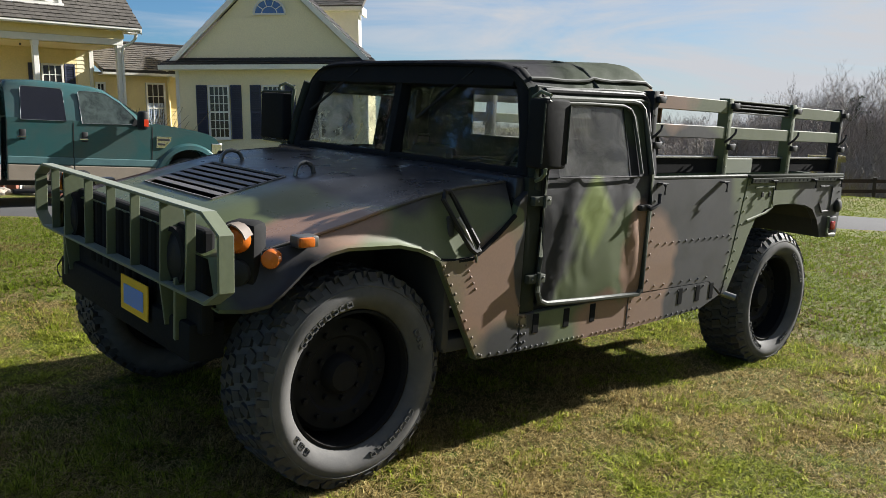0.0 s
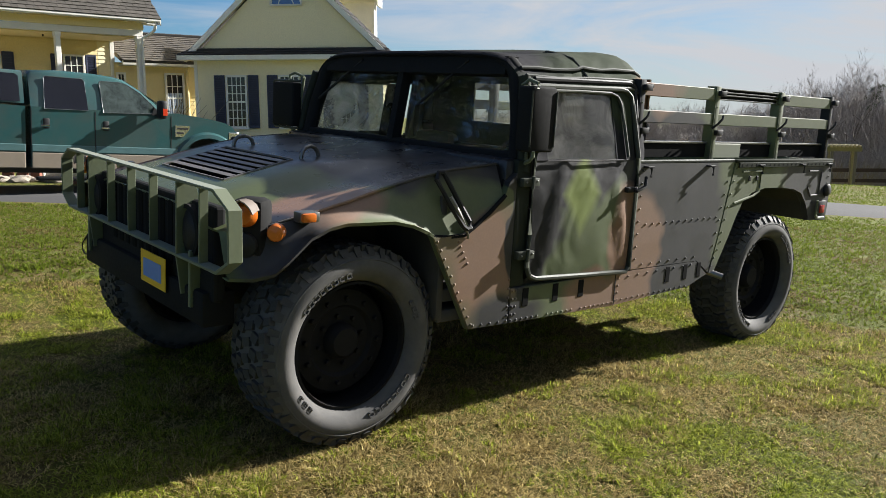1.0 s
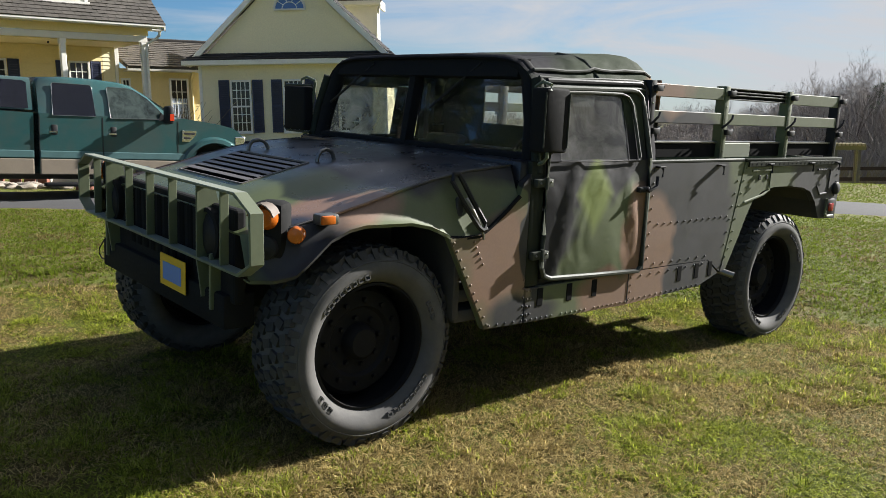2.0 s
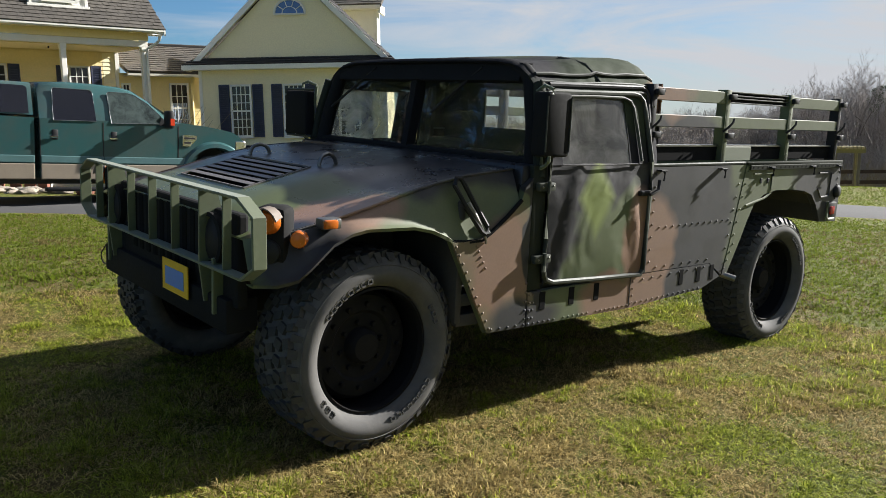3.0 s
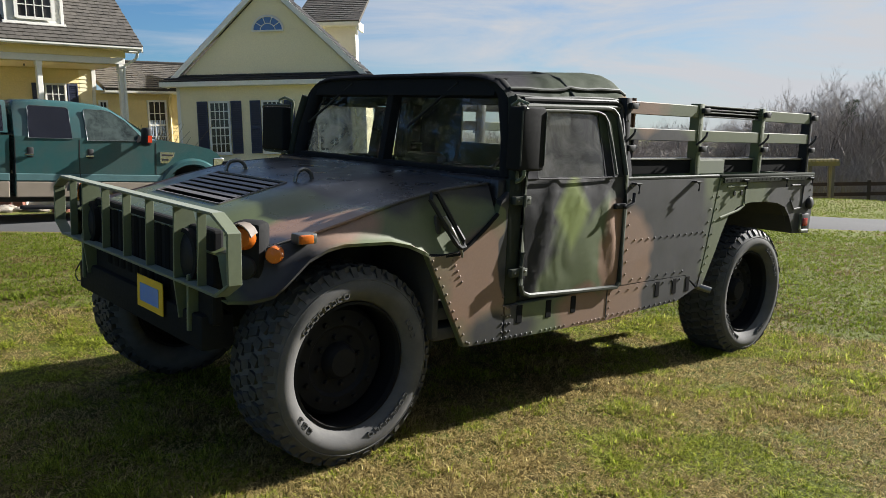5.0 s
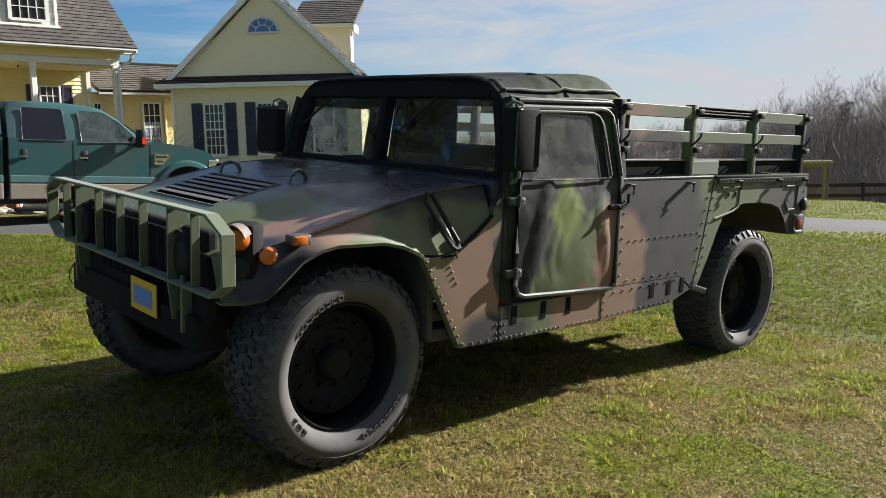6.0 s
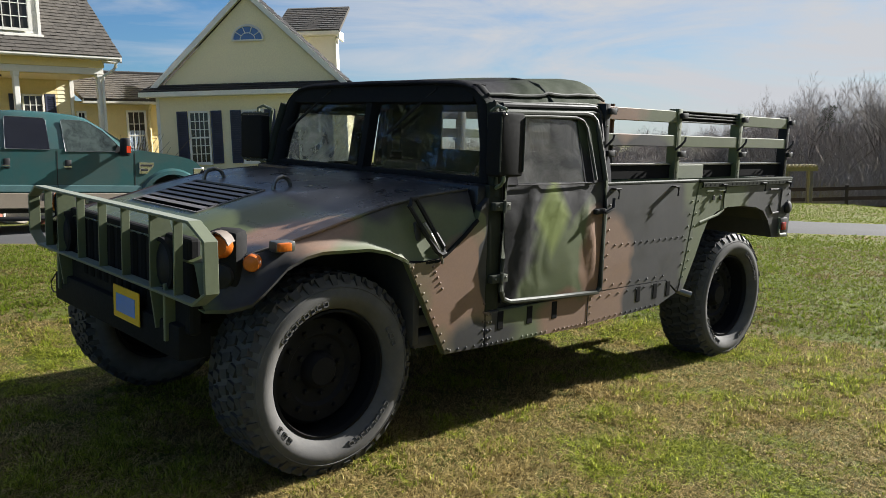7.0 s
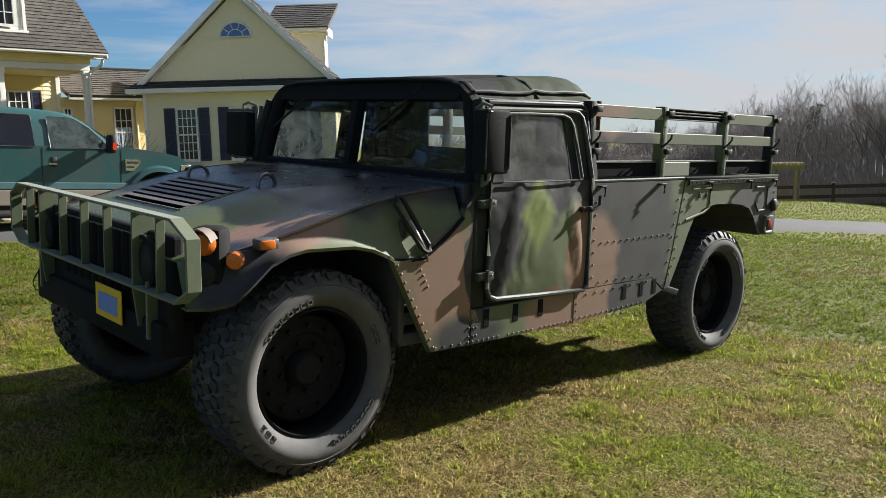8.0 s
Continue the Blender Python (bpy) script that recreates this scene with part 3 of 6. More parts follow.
for s in (-1, 1):
    for nm, outline, d in (("splash_panel", SPLASH, 0.0), ("rocker_panel", ROCKER, 0.0), ("bed_side", BED, 0.0), ("rear_quarter", QUARTER, 0.002)):
        bm = B()
        prism(bm, outline, "y", s * (1.080 + d), s * 1.040, 0.004)
        panel = part(nm, bm, M_CAMO, truck)
        bm = B()
        spots = {
            "splash_panel": along((0.375, 0.90), (0.605, 0.485), 11) + along((0.62, 0.478), (0.84, 0.472), 5) + along((0.842, 0.50), (0.842, 0.68), 5) + along((0.50, 0.895), (0.56, 0.785), 5),
            "rocker_panel": along((0.872, 0.47), (1.66, 0.468), 22, (6, 13)) + along((0.872, 0.50), (0.872, 0.62), 4) + along((0.895, 0.50), (0.895, 0.62), 4) + along((1.69, 0.475), (2.36, 0.49), 14) + along((1.70, 0.605), (2.40, 0.618), 9) + along((1.70, 0.48), (1.70, 0.60), 4),
            "bed_side": along((1.83, 0.70), (1.83, 1.20), 8) + along((1.90, 0.895), (2.62, 0.90), 12) + along((1.90, 0.665), (2.42, 0.665), 7) + along((2.70, 1.12), (2.62, 0.72), 6),
            "rear_quarter": along((2.79, 1.20), (2.70, 0.80), 6) + along((2.70, 0.74), (2.62, 0.59), 4) + along((2.80, 1.225), (4.03, 1.225), 26) + along((4.045, 1.18), (4.03, 0.98), 5),
        }[nm]
        rivets(bm, spots, s * (1.079 + d), s=s)
        tagged(part("rivets", bm, M_RIVET, panel, "", True), kind="stuff")
        if nm == "rocker_panel":
            # near-black plates draw the shade inside the step slots
            for x in (0.965, 1.185, 1.385, 2.165, 2.345, 2.49):
                bm = B()
                box(bm, x - 0.022, x + 0.022, s * 1.075, s * 1.083, 0.532, 0.626, 0.004)
                part("slot", bm, M_HOLE, panel)
            bm = B()  # step plate seam
            box(bm, 1.672, 1.678, s * 1.07, s * 1.0825, 0.456, 0.63)
            part("seam", bm, M_DARK, panel)
        if nm == "rear_quarter":
            bm = B()  # pressed stiffeners and their light edges
            tube(bm, [(2.86, s * 1.083, 1.18), (3.09, s * 1.083, 1.18), (3.09, s * 1.083, 1.05), (3.02, s * 1.083, 1.02), (2.80, s * 1.083, 0.98)], 0.008, 6)
            part("stiffener", bm, M_RIVET, panel, "", True)
            bm = B()
            tube(bm, [(3.74, s * 1.083, 1.17), (3.93, s * 1.083, 1.17), (3.92, s * 1.083, 1.0), (3.80, s * 1.083, 0.995), (3.745, s * 1.083, 1.06)], 0.008, 6)
            part("stiffener", bm, M_RIVET, panel, "", True)
            for x in (2.955, 3.045):
                bm = B()
                box(bm, x - 0.012, x + 0.012, s * 1.08, s * 1.088, 1.12, 1.15, 0.003)
                part("buckle", bm, M_DARK, panel)
    # rail along the bed's top
    bm = B()
    tube(bm, [(1.79, s * 1.07, 1.247), (2.76, s * 1.07, 1.249)], 0.012, 8)
    box(bm, 2.77, 4.07, s * 1.03, s * 1.092, 1.236, 1.256, 0.004)
    part("bed_rail", bm, M_DARK_OLIVE, truck, "", True)
    bm = B()
    box(bm, 2.80, 4.055, s * 1.0825, s * 1.0955, 1.205, 1.238, 0.003)
    strip = part("perforated_strip", bm, M_DARK_OLIVE, truck, "dark steel strip with a row of holes")
    bm = B()
    for k in range(22):
        revolve(bm, [(0.008, s * 1.090), (0.008, s * 1.0965), (0.0, s * 1.0967)], 8, "y", Matrix.Translation((2.83 + k * 0.057, 0, 1.222)))
    tagged(part("holes", bm, M_HOLE, strip), kind="stuff")
    for x in (1.86, 2.475, 3.05, 3.60, 3.99):
        bm = B()
        box(bm, x - 0.028, x + 0.028, s * 1.078, s * 1.114, 1.216, 1.226, 0.003)
        tube(bm, [(x, s * 1.10, 1.222), (x, s * 1.115, 1.21), (x - 0.002, s * 1.115, 1.165)], 0.007, 6)
        part("tie_hook", bm, M_DARK, truck)
    # tail lamp cluster
    bm = B()
    box(bm, 3.91, 4.045, s * 1.07, s * 1.10, 0.835, 0.955, 0.012)
    tail = part("tail_lamp", bm, M_DARK, truck, "square tail lamp in a painted guard", True)
    bm = B()
    box(bm, 3.935, 4.005, s * 1.095, s * 1.108, 0.865, 0.925, 0.008)
    part("lens", bm, M_RED, tail, "red lens", True)
    bm = B()
    tube(bm, [(3.892, s * 1.10, 0.96), (3.892, s * 1.10, 0.85), (3.915, s * 1.10, 0.832), (4.01, s * 1.10, 0.832)], 0.010, 6)
    part("lamp_guard", bm, M_OLIVE, tail, "", True)
    bm = B()
    revolve(bm, [(0.045, s * 1.07), (0.045, s * 1.10), (0.035, s * 1.108), (0.0, s * 1.109)], 20, "y", Matrix.Translation((4.03, 0, 1.03)))
    part("reflector", bm, M_DARK, truck, "round dark reflector", True)

# bed tub, floor, tailgate, wheel houses
bm = B()
box(bm, 1.82, 2.74, -1.02, 1.02, 0.86, 0.90, 0.004)
box(bm, 2.74, 3.87, -0.49, 0.49, 0.86, 0.90)
box(bm, 3.87, 4.05, -1.02, 1.02, 0.86, 0.90, 0.004)
box(bm, 1.80, 1.84, -1.03, 1.03, 0.70, 1.24, 0.004)
for s in (-1, 1):
    box(bm, 1.82, 2.70, s * 1.038, s * 0.99, 0.90, 1.236, 0.003)
    box(bm, 2.70, 4.05, s * 1.038, s * 0.99, 1.095, 1.236, 0.003)
part("cargo_bed", bm, M_CAMO, truck, "empty cargo bed")
for s in (-1, 1):  # arched liners over the rear wheels, dark to put the arch's shade into colour
    bm = B()
    skin(bm, [[(x, s * y, z) for x, z in ((2.76, 0.76), (2.84, 0.90), (2.93, 1.01), (3.05, 1.065), (3.30, 1.085), (3.55, 1.075), (3.69, 1.035), (3.78, 0.95), (3.85, 0.82))] for y in (1.036, 0.80, 0.50)], 0.01)
    bm.faces.new([bm.verts.new((x, s * 0.50, z)) for x, z in ((2.76, 0.60), (2.76, 0.76), (2.84, 0.90), (2.93, 1.01), (3.05, 1.065), (3.30, 1.085), (3.55, 1.075), (3.69, 1.035), (3.78, 0.95), (3.85, 0.82))])
    part("wheel_liner", bm, M_UNDER, truck)
bm = B()
box(bm, 4.03, 4.065, -1.03, 1.03, 0.84, 1.24, 0.006)
part("tailgate", bm, M_CAMO, truck)

# chassis under the body
bm = B()
for s in (-1, 1):
    box(bm, -0.45, 4.0, s * 0.42, s * 0.50, 0.56, 0.70, 0.008)
    for ax in (0.0, 3.302):
        for z0, y1 in ((0.36, 0.80), (0.58, 0.78)):
            tube(bm, [(ax - 0.22, s * 0.42, z0 + 0.10), (ax, s * y1, z0), (ax + 0.22, s * 0.42, z0 + 0.10)], 0.030, 8)
        tube(bm, [(ax, s * 0.25, 0.55), (ax, s * 0.80, 0.46)], 0.028, 8)
        tube(bm, [(ax + 0.05, s * 0.62, 0.40), (ax + 0.05, s * 0.52, 0.98)], 0.05, 10)
    box(bm, 0.44, 1.75, s * 0.60, s * 1.03, 0.50, 0.56, 0.01)
    box(bm, 0.42, 0.46, s * 0.52, s * 1.04, 0.52, 1.10, 0.01)
    box(bm, -0.50, 0.46, s * 0.50, s * 0.54, 0.60, 1.06, 0.01)
    box(bm, 2.66, 2.70, s * 0.50, s * 1.035, 0.56, 0.92, 0.01)
    box(bm, 3.84, 3.88, s * 0.50, s * 1.035, 0.83, 0.95, 0.01)
for ax in (0.0, 3.302):
    box(bm, ax - 0.18, ax + 0.18, -0.26, 0.26, 0.46, 0.70, 0.05)
box(bm, 0.25, 2.2, -0.45, 0.45, 0.48, 0.80, 0.04)
box(bm, -0.50, 0.3, -0.52, 0.52, 0.62, 0.68, 0.01)
box(bm, 0.44, 1.84, -1.03, 1.03, 0.60, 0.66, 0.004)
part("chassis", bm, M_UNDER, truck, "dirty black frame, suspension arms and skid plates", True)
bm = B()
tube(bm, [(2.45, -0.86, 0.56), (2.62, -1.02, 0.555), (2.69, -1.13, 0.522)], 0.021, 10)
part("exhaust_pipe", bm, M_STEEL, truck, "bare exhaust tip", True)

# windscreen
WB, WT = (0.935, 1.268), (1.005, 1.720)


def ws(y, z, out=0.0):
    f = (z - WB[1]) / (WT[1] - WB[1])
    return (WB[0] + (WT[0] - WB[0]) * f - out, y, z)


scr = thing("windscreen", Matrix.Identity(4), "", "")
scr.parent = truck
for s in (-1, 1):
    bm = B()
    yb, yt = 0.985, 0.895
    tube(bm, [ws(s * yb, 1.255), ws(s * (yb - 0.03), 1.45), ws(s * yt, 1.63), ws(s * 0.875, 1.675), ws(s * 0.825, 1.715), ws(s * 0.74, 1.728)], [0.048, 0.048, 0.046, 0.044, 0.042, 0.036], 10)
    part("pillar", bm, M_MATT, scr, "", True)
bm = B()
box(bm, 0.905, 0.985, -0.985, 0.985, 1.232, 1.292, 0.012)
part("lower_frame", bm, M_MATT, scr)
bm = B()
prism(bm, [(0.955, 1.665), (0.980, 1.755), (1.05, 1.755), (1.03, 1.655)], "y", -0.83, 0.83)
part("upper_frame", bm, M_MATT, scr)
bm = B()
tube(bm, [ws(0.045, 1.27), ws(0.038, 1.70)], 0.042, 4, square=True)
part("centre_pillar", bm, M_MATT, scr)
for s in (-1, 1):
    bm = B()
    vs = [bm.verts.new(ws(y, z)) for y, z in ((s * 0.04, 1.275), (s * 0.95, 1.275), (s * 0.86, 1.68), (s * 0.04, 1.68))]
    bm.faces.new(vs)
    part("pane", bm, M_GLASS, scr, "flat windscreen pane")
    bm = B()
    piv = Vector(ws(0.44 if s > 0 else -0.54, 1.735, 0.035))
    tip = Vector(ws(0.90 if s > 0 else -0.15, 1.485, 0.022))
    tube(bm, [piv, piv + (tip - piv) * 0.6], 0.007, 6)
    tube(bm, [piv + (tip - piv) * 0.35, tip], 0.009, 6)
    part("wiper", bm, M_DARK, scr)

M_PIPING = plain("worn_piping", (0.030, 0.034, 0.027), 0.6, wear=(0.08, 0.08, 0.07), coarse=11, spec=0.25)
# soft top: bowed canvas over the cab, with seams and a side flap
bm = B()
rows = []
for x, dz in ((0.955, -0.005), (0.975, 0.01), (1.05, 0.015), (1.20, 0.010), (1.38, 0.030), (1.44, 0.052), (1.52, 0.044), (1.70, 0.058), (1.84, 0.072), (1.90, 0.068), (1.955, 0.035), (1.985, -0.04)):
    z = 1.768 + dz
    e = dz * 0.55
    half = [(0.0, z + 0.008), (0.40, z + 0.006), (0.66, z), (0.76, z - 0.012), (0.84, z - 0.035 - e * 0.3), (0.90, z - 0.075 - e * 0.7), (0.945, z - 0.122 - e), (0.965, z - 0.148 - e)]
    rows.append([(x, -y, zz) for y, zz in half[::-1]] + [(x, y, zz) for y, zz in half[1:]])
skin(bm, rows, 0.012)
top = part("soft_top", bm, M_TOP, truck, "weathered dark canvas soft top", True, 50)
for s in (-1, 1):
    bm = B()
    tube(bm, [(0.985, s * 0.955, 1.665), (1.20, s * 0.965, 1.662), (1.45, s * 0.965, 1.676), (1.72, s * 0.965, 1.682), (1.93, s * 0.955, 1.672)], 0.009, 8)
    tube(bm, [(1.0, s * 0.985, 1.625), (1.35, s * 0.995, 1.628), (1.75, s * 0.995, 1.640), (1.90, s * 0.98, 1.62)], 0.008, 8)
    tube(bm, [(1.42, s * 0.66, 1.812), (1.43, s * 0.76, 1.798), (1.44, s * 0.84, 1.776), (1.45, s * 0.90, 1.722), (1.45, s * 0.955, 1.672)], 0.006, 6)
    part("piping", bm, M_PIPING, top, "worn canvas piping", True)
    bm = B()
    tube(bm, [(x, s * (0.908 + 0.003 * math.sin(x * 19)), 1.768 + dz * 0.60 - 0.070 + 0.004 * math.sin(x * 31)) for x, dz in ((0.99, 0.01), (1.10, 0.013), (1.22, 0.012), (1.32, 0.02), (1.40, 0.036), (1.44, 0.052), (1.50, 0.045), (1.60, 0.05), (1.70, 0.058), (1.80, 0.068), (1.88, 0.06), (1.94, 0.03))], 0.010, 8)
    part("upper_piping", bm, M_PIPING, top, "worn canvas piping", True)
    bm = B()
    skin(bm, [[(x, s * 0.955, 1.672 + dz), (x, s * 0.985, 1.640 + dz), (x, s * 1.0, 1.605 + dz)] for x, dz in ((0.98, -0.008), (1.1, -0.003), (1.3, 0.003), (1.5, 0.006), (1.7, 0.012), (1.93, 0.006))], 0.006)
    part("side_flap", bm, M_TOP, top, "", True)
# rear curtain with a clear window
cur = thing("rear_curtain", Matrix.Identity(4), "dark canvas rear curtain with a clear window", "")
cur.parent = truck
CX = 1.965
bm = B()
for y0, y1, z0, z1 in ((-0.97, -0.50, 1.0, 1.70), (0.50, 0.97, 1.0, 1.70), (-0.50, 0.50, 1.0, 1.385), (-0.50, 0.50, 1.645, 1.74)):
    box(bm, CX - 0.006, CX + 0.006, y0, y1, z0, z1)
part("canvas", bm, M_TOP, cur)
bm = B()
bm.faces.new([bm.verts.new(p) for p in ((CX, -0.50, 1.385), (CX, 0.50, 1.385), (CX, 0.50, 1.645), (CX, -0.50, 1.645))])
part("window", bm, M_CLEAR, cur)

# doors
for s in (-1, 1):
    door = thing("cab_door", Matrix.Identity(4), "soft canvas door in a tube frame with a vinyl window", "")
    door.parent = truck

    def skin_y(x, z):
        """The door's outward lean: upright below the belt, leaning in above it."""
        return 1.090 if z < 1.27 else 1.090 - 0.085 * (z - 1.27) / 0.36
    frame_pts = [(0.955, 1.60), (0.95, 1.30), (0.945, 0.90), (0.945, 0.735), (0.965, 0.690), (1.01, 0.672), (1.35, 0.655), (1.735, 0.640), (1.755, 0.665), (1.765, 1.10), (1.757, 1.27), (1.748, 1.55), (1.738, 1.595), (1.705, 1.622), (1.65, 1.630), (1.02, 1.614)]
    bm = B()
    tube(bm, [(x, s * (skin_y(x, z) + 0.004), z) for x, z in frame_pts], 0.014, 8, True)
    part("door_frame", bm, M_TUBE, door, "olive tube frame", True)
    bm = B()
    rows = []
    for i in range(25):
        f = i / 24
        x = 0.955 + f * 0.80
        row = []
        for j in range(15):
            z = 0.665 - 0.03 * f + (1.268 - 0.665 + 0.03 * f) * j / 14
            bulge = 0.014 * math.sin(math.pi * f) * math.sin(math.pi * j / 14)
            wrinkle = 0.016 * max(0, 1 - abs(f - 0.93 + 0.0012 * j * j) / 0.07) * math.sin(math.pi * j / 14) + 0.010 * max(0, 1 - abs(f - 0.10 - 0.012 * j) / 0.06)
            row.append((x, s * (skin_y(x, z) - 0.002 + bulge + wrinkle), z))
        rows.append(row)
    skin(bm, rows, 0.006)
    part("lower_panel", bm, M_CANVAS, door, "camouflage canvas with wrinkles", True, 80)
    bm = B()
    for x0, x1, z0, z1 in ((0.955, 1.04, 1.26, 1.61), (1.575, 1.73, 1.26, 1.61), (1.04, 1.575, 1.598, 1.618)):
        rows = [[(x, s * (skin_y(x, z) - 0.004), z) for x in (x0, x1)] for z in (z0, z1)]
        skin(bm, rows, 0.005)
    part("window_surround", bm, M_TOP, door)
    bm = B()
    rows = [[(x, s * (skin_y(x, z) - 0.006 + 0.008 * math.sin(x * 9 + z * 5)), z) for x in (1.03, 1.17, 1.33, 1.48, 1.65)] for z in (1.255, 1.38, 1.50, 1.603)]
    skin(bm, rows)
    # near window takes the tint for cab shade, far one the backlit haze
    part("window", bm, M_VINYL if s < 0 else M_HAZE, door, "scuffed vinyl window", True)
    bm = B()
    tube(bm, [(x, s * (skin_y(x, z) + 0.010), z) for x, z in ((1.05, 1.596), (1.30, 1.604), (1.56, 1.606), (1.615, 1.590), (1.640, 1.552), (1.652, 1.44), (1.662, 1.275))], 0.0085, 8)
    part("window_tube", bm, M_TUBE, door, "scuffed tube round the window", True)
    bm = B()
    tube(bm, [(1.03, s * 1.098, 1.262), (1.30, s * 1.100, 1.258), (1.66, s * 1.098, 1.262)], 0.0035, 6)
    part("seam", bm, M_CANVAS, door, "", True)
    for z in (1.158, 0.80):
        bm = B()
        box(bm, 0.862, 0.975, s * 1.082, s * 1.112, z - 0.020, z + 0.020, 0.004)
        tube(bm, [(0.925, s * 1.115, z - 0.03), (0.925, s * 1.115, z + 0.03)], 0.010, 8)
        hinge = part("hinge", bm, M_TUBE, door, "strap hinge with bolts", True)
        for bx, bz in ((0.885, z), (0.958, z + 0.006)):
            bm = B()
            rivets(bm, [(bx, bz)], s * 1.112, 0.006, s)
            part("bolt", bm, M_STEEL, hinge)
    bm = B()
    tube(bm, [(1.72, s * 1.10, 1.10), (1.72, s * 1.135, 1.095), (1.78, s * 1.14, 1.12), (1.80, s * 1.125, 1.17)], 0.010, 6)
    box(bm, 1.66, 1.75, s * 1.09, s * 1.118, 1.085, 1.115, 0.006)
    part("handle", bm, M_DARK, door, "", True)
    # posts on either side of the door
    bm = B()
    tube(bm, [(0.905, s * 1.06, 1.20), (0.93, s * 1.02, 1.45), (0.965, s * 0.965, 1.655)], 0.030, 10)
    box(bm, 0.852, 0.945, s * 1.078, s * 1.04, 0.64, 1.262, 0.006)
    part("front_post", bm, M_DARK_OLIVE, truck, "", True)
    bm = B()
    box(bm, 1.772, 1.80, s * 1.085, s * 1.03, 0.64, 1.245, 0.004)
    tube(bm, [(1.798, s * 1.055, 1.22), (1.802, s * 1.03, 1.42), (1.802, s * 0.992, 1.615), (1.795, s * 0.982, 1.650), (1.765, s * 0.978, 1.667), (1.02, s * 0.978, 1.650)], 0.014, 8)
    part("rear_post", bm, M_DARK, truck, "", True)
    bm = B()
    skin(bm, [[(1.80, s * 1.05, 1.24), (1.86, s * 1.035, 1.24), (1.965, s * 0.98, 1.24)], [(1.79, s * 1.02, 1.45), (1.86, s * 1.0, 1.45), (1.965, s * 0.96, 1.45)], [(1.785, s * 0.985, 1.64), (1.86, s * 0.97, 1.65), (1.965, s * 0.95, 1.66)]], 0.006)
    part("rear_quarter_canvas", bm, M_TOP, top, "", True)

# mirrors
for s in (-1, 1):
    mir = thing("door_mirror", Matrix.Identity(4), "tall olive mirror on a bent tube arm", "")
    mir.parent = truck
    bm = B()
    y0, y1, x1, z0, z1 = (1.052, 1.155, 1.008, 1.305, 1.612) if s < 0 else (1.055, 1.335, 0.91, 1.285, 1.578)
    # housing in near-black: the shade on it is put into the colour
    box(bm, 0.836, x1, s * y0, s * y1, z0, z1, 0.018, None, 3)
    part("housing", bm, M_MATT, mir, "", True, 20)
    bm = B()
    # paler beads added on the near housing's edges to draw its highlights
    if s < 0:
        tube(bm, [(0.999, s * (y1 + 0.001), z) for z in (1.33, 1.46, 1.59)], 0.004, 6)
        part("highlight_bead_or_loop", bm, M_TUBE, mir, "", True)
        bm = B()
        tube(bm, [(0.841, s * (y1 - 0.005), z) for z in (1.33, 1.46, 1.59)], 0.004, 6)
    else:
        tube(bm, [(0.86, s * 1.00, 1.586), (0.85, s * 1.08, 1.586), (0.85, s * 1.32, 1.586), (0.85, s * 1.345, 1.570)], 0.008, 6)
        part("upper_loop", bm, M_TUBE, mir, "", True)
        bm = B()
        tube(bm, [(0.86, s * 1.02, 1.276), (0.85, s * 1.16, 1.276), (0.85, s * 1.31, 1.277), (0.85, s * 1.345, 1.30)], 0.008, 6)
    part("highlight_bead_or_loop", bm, M_TUBE, mir, "", True)
    bm = B()
    box(bm, x1 - 0.001, x1 + 0.003, s * (y0 + 0.012), s * (y1 - 0.012), z0 + 0.02, z1 - 0.02, 0.001)
    part("mirror_glass", bm, M_MIRROR, mir)
    bm = B()
    tube(bm, [(0.90, s * 1.02, 1.615), (0.875, s * 1.09, 1.640), (0.87, s * 1.15, 1.625), (0.87, s * 1.15, 1.60)], 0.009, 8)
    tube(bm, [(0.90, s * 1.055, 1.24), (0.88, s * 1.12, 1.262), (0.87, s * 1.15, 1.285), (0.87, s * 1.15, 1.31)], 0.009, 8)
    tube(bm, [(0.915, s * 1.045, 1.615), (0.905, s * 1.07, 1.45), (0.90, s * 1.075, 1.26)], 0.011, 8)
    part("arm", bm, M_OLIVE, mir, "", True)

# cab interior
bm = B()
box(bm, 1.0, 1.14, -0.98, 0.98, 1.08, 1.25, 0.03)
part("dashboard", bm, M_SEAT, truck, "dark dashboard", True)
for s in (-1, 1):
    seat = thing("cab_seat", Matrix.Identity(4), "dark padded cab seat", "")
    seat.parent = truck
    bm = B()
    box(bm, 1.35, 1.80, s * 0.93, s * 0.48, 0.82, 0.96, 0.05)
    part("cushion", bm, M_SEAT, seat, "", True)
    bm = B()
    box(bm, 1.74, 1.86, s * 0.90, s * 0.50, 0.94, 1.30, 0.05, Matrix.Translation((0, 0, 0)))
    part("backrest", bm, M_SEAT, seat, "", True)
bm = B()
box(bm, 1.1, 1.9, -0.40, 0.40, 0.66, 1.02, 0.04)
part("engine_tunnel", bm, M_SEAT, truck, "", True)
bm = B()
turn = Matrix.Translation((1.27, -0.70, 1.235)) @ pose(0, 0, 0, 0, -62, 0)
tube(bm, [turn @ Vector((0.195 * math.cos(q), 0.195 * math.sin(q), 0)) for q in (2 * math.pi * k / 28 for k in range(28))], 0.014, 8, True)
for q in (0.5, 2.6, 4.7):
    tube(bm, [turn @ Vector((0, 0, -0.03)), turn @ Vector((0.19 * math.cos(q), 0.19 * math.sin(q), 0))], 0.010, 6)
tube(bm, [turn @ Vector((0, 0, 0)), turn @ Vector((0, 0, -0.3))], 0.03, 8)
part("steering_wheel", bm, M_DARK, truck, "black steering wheel", True)

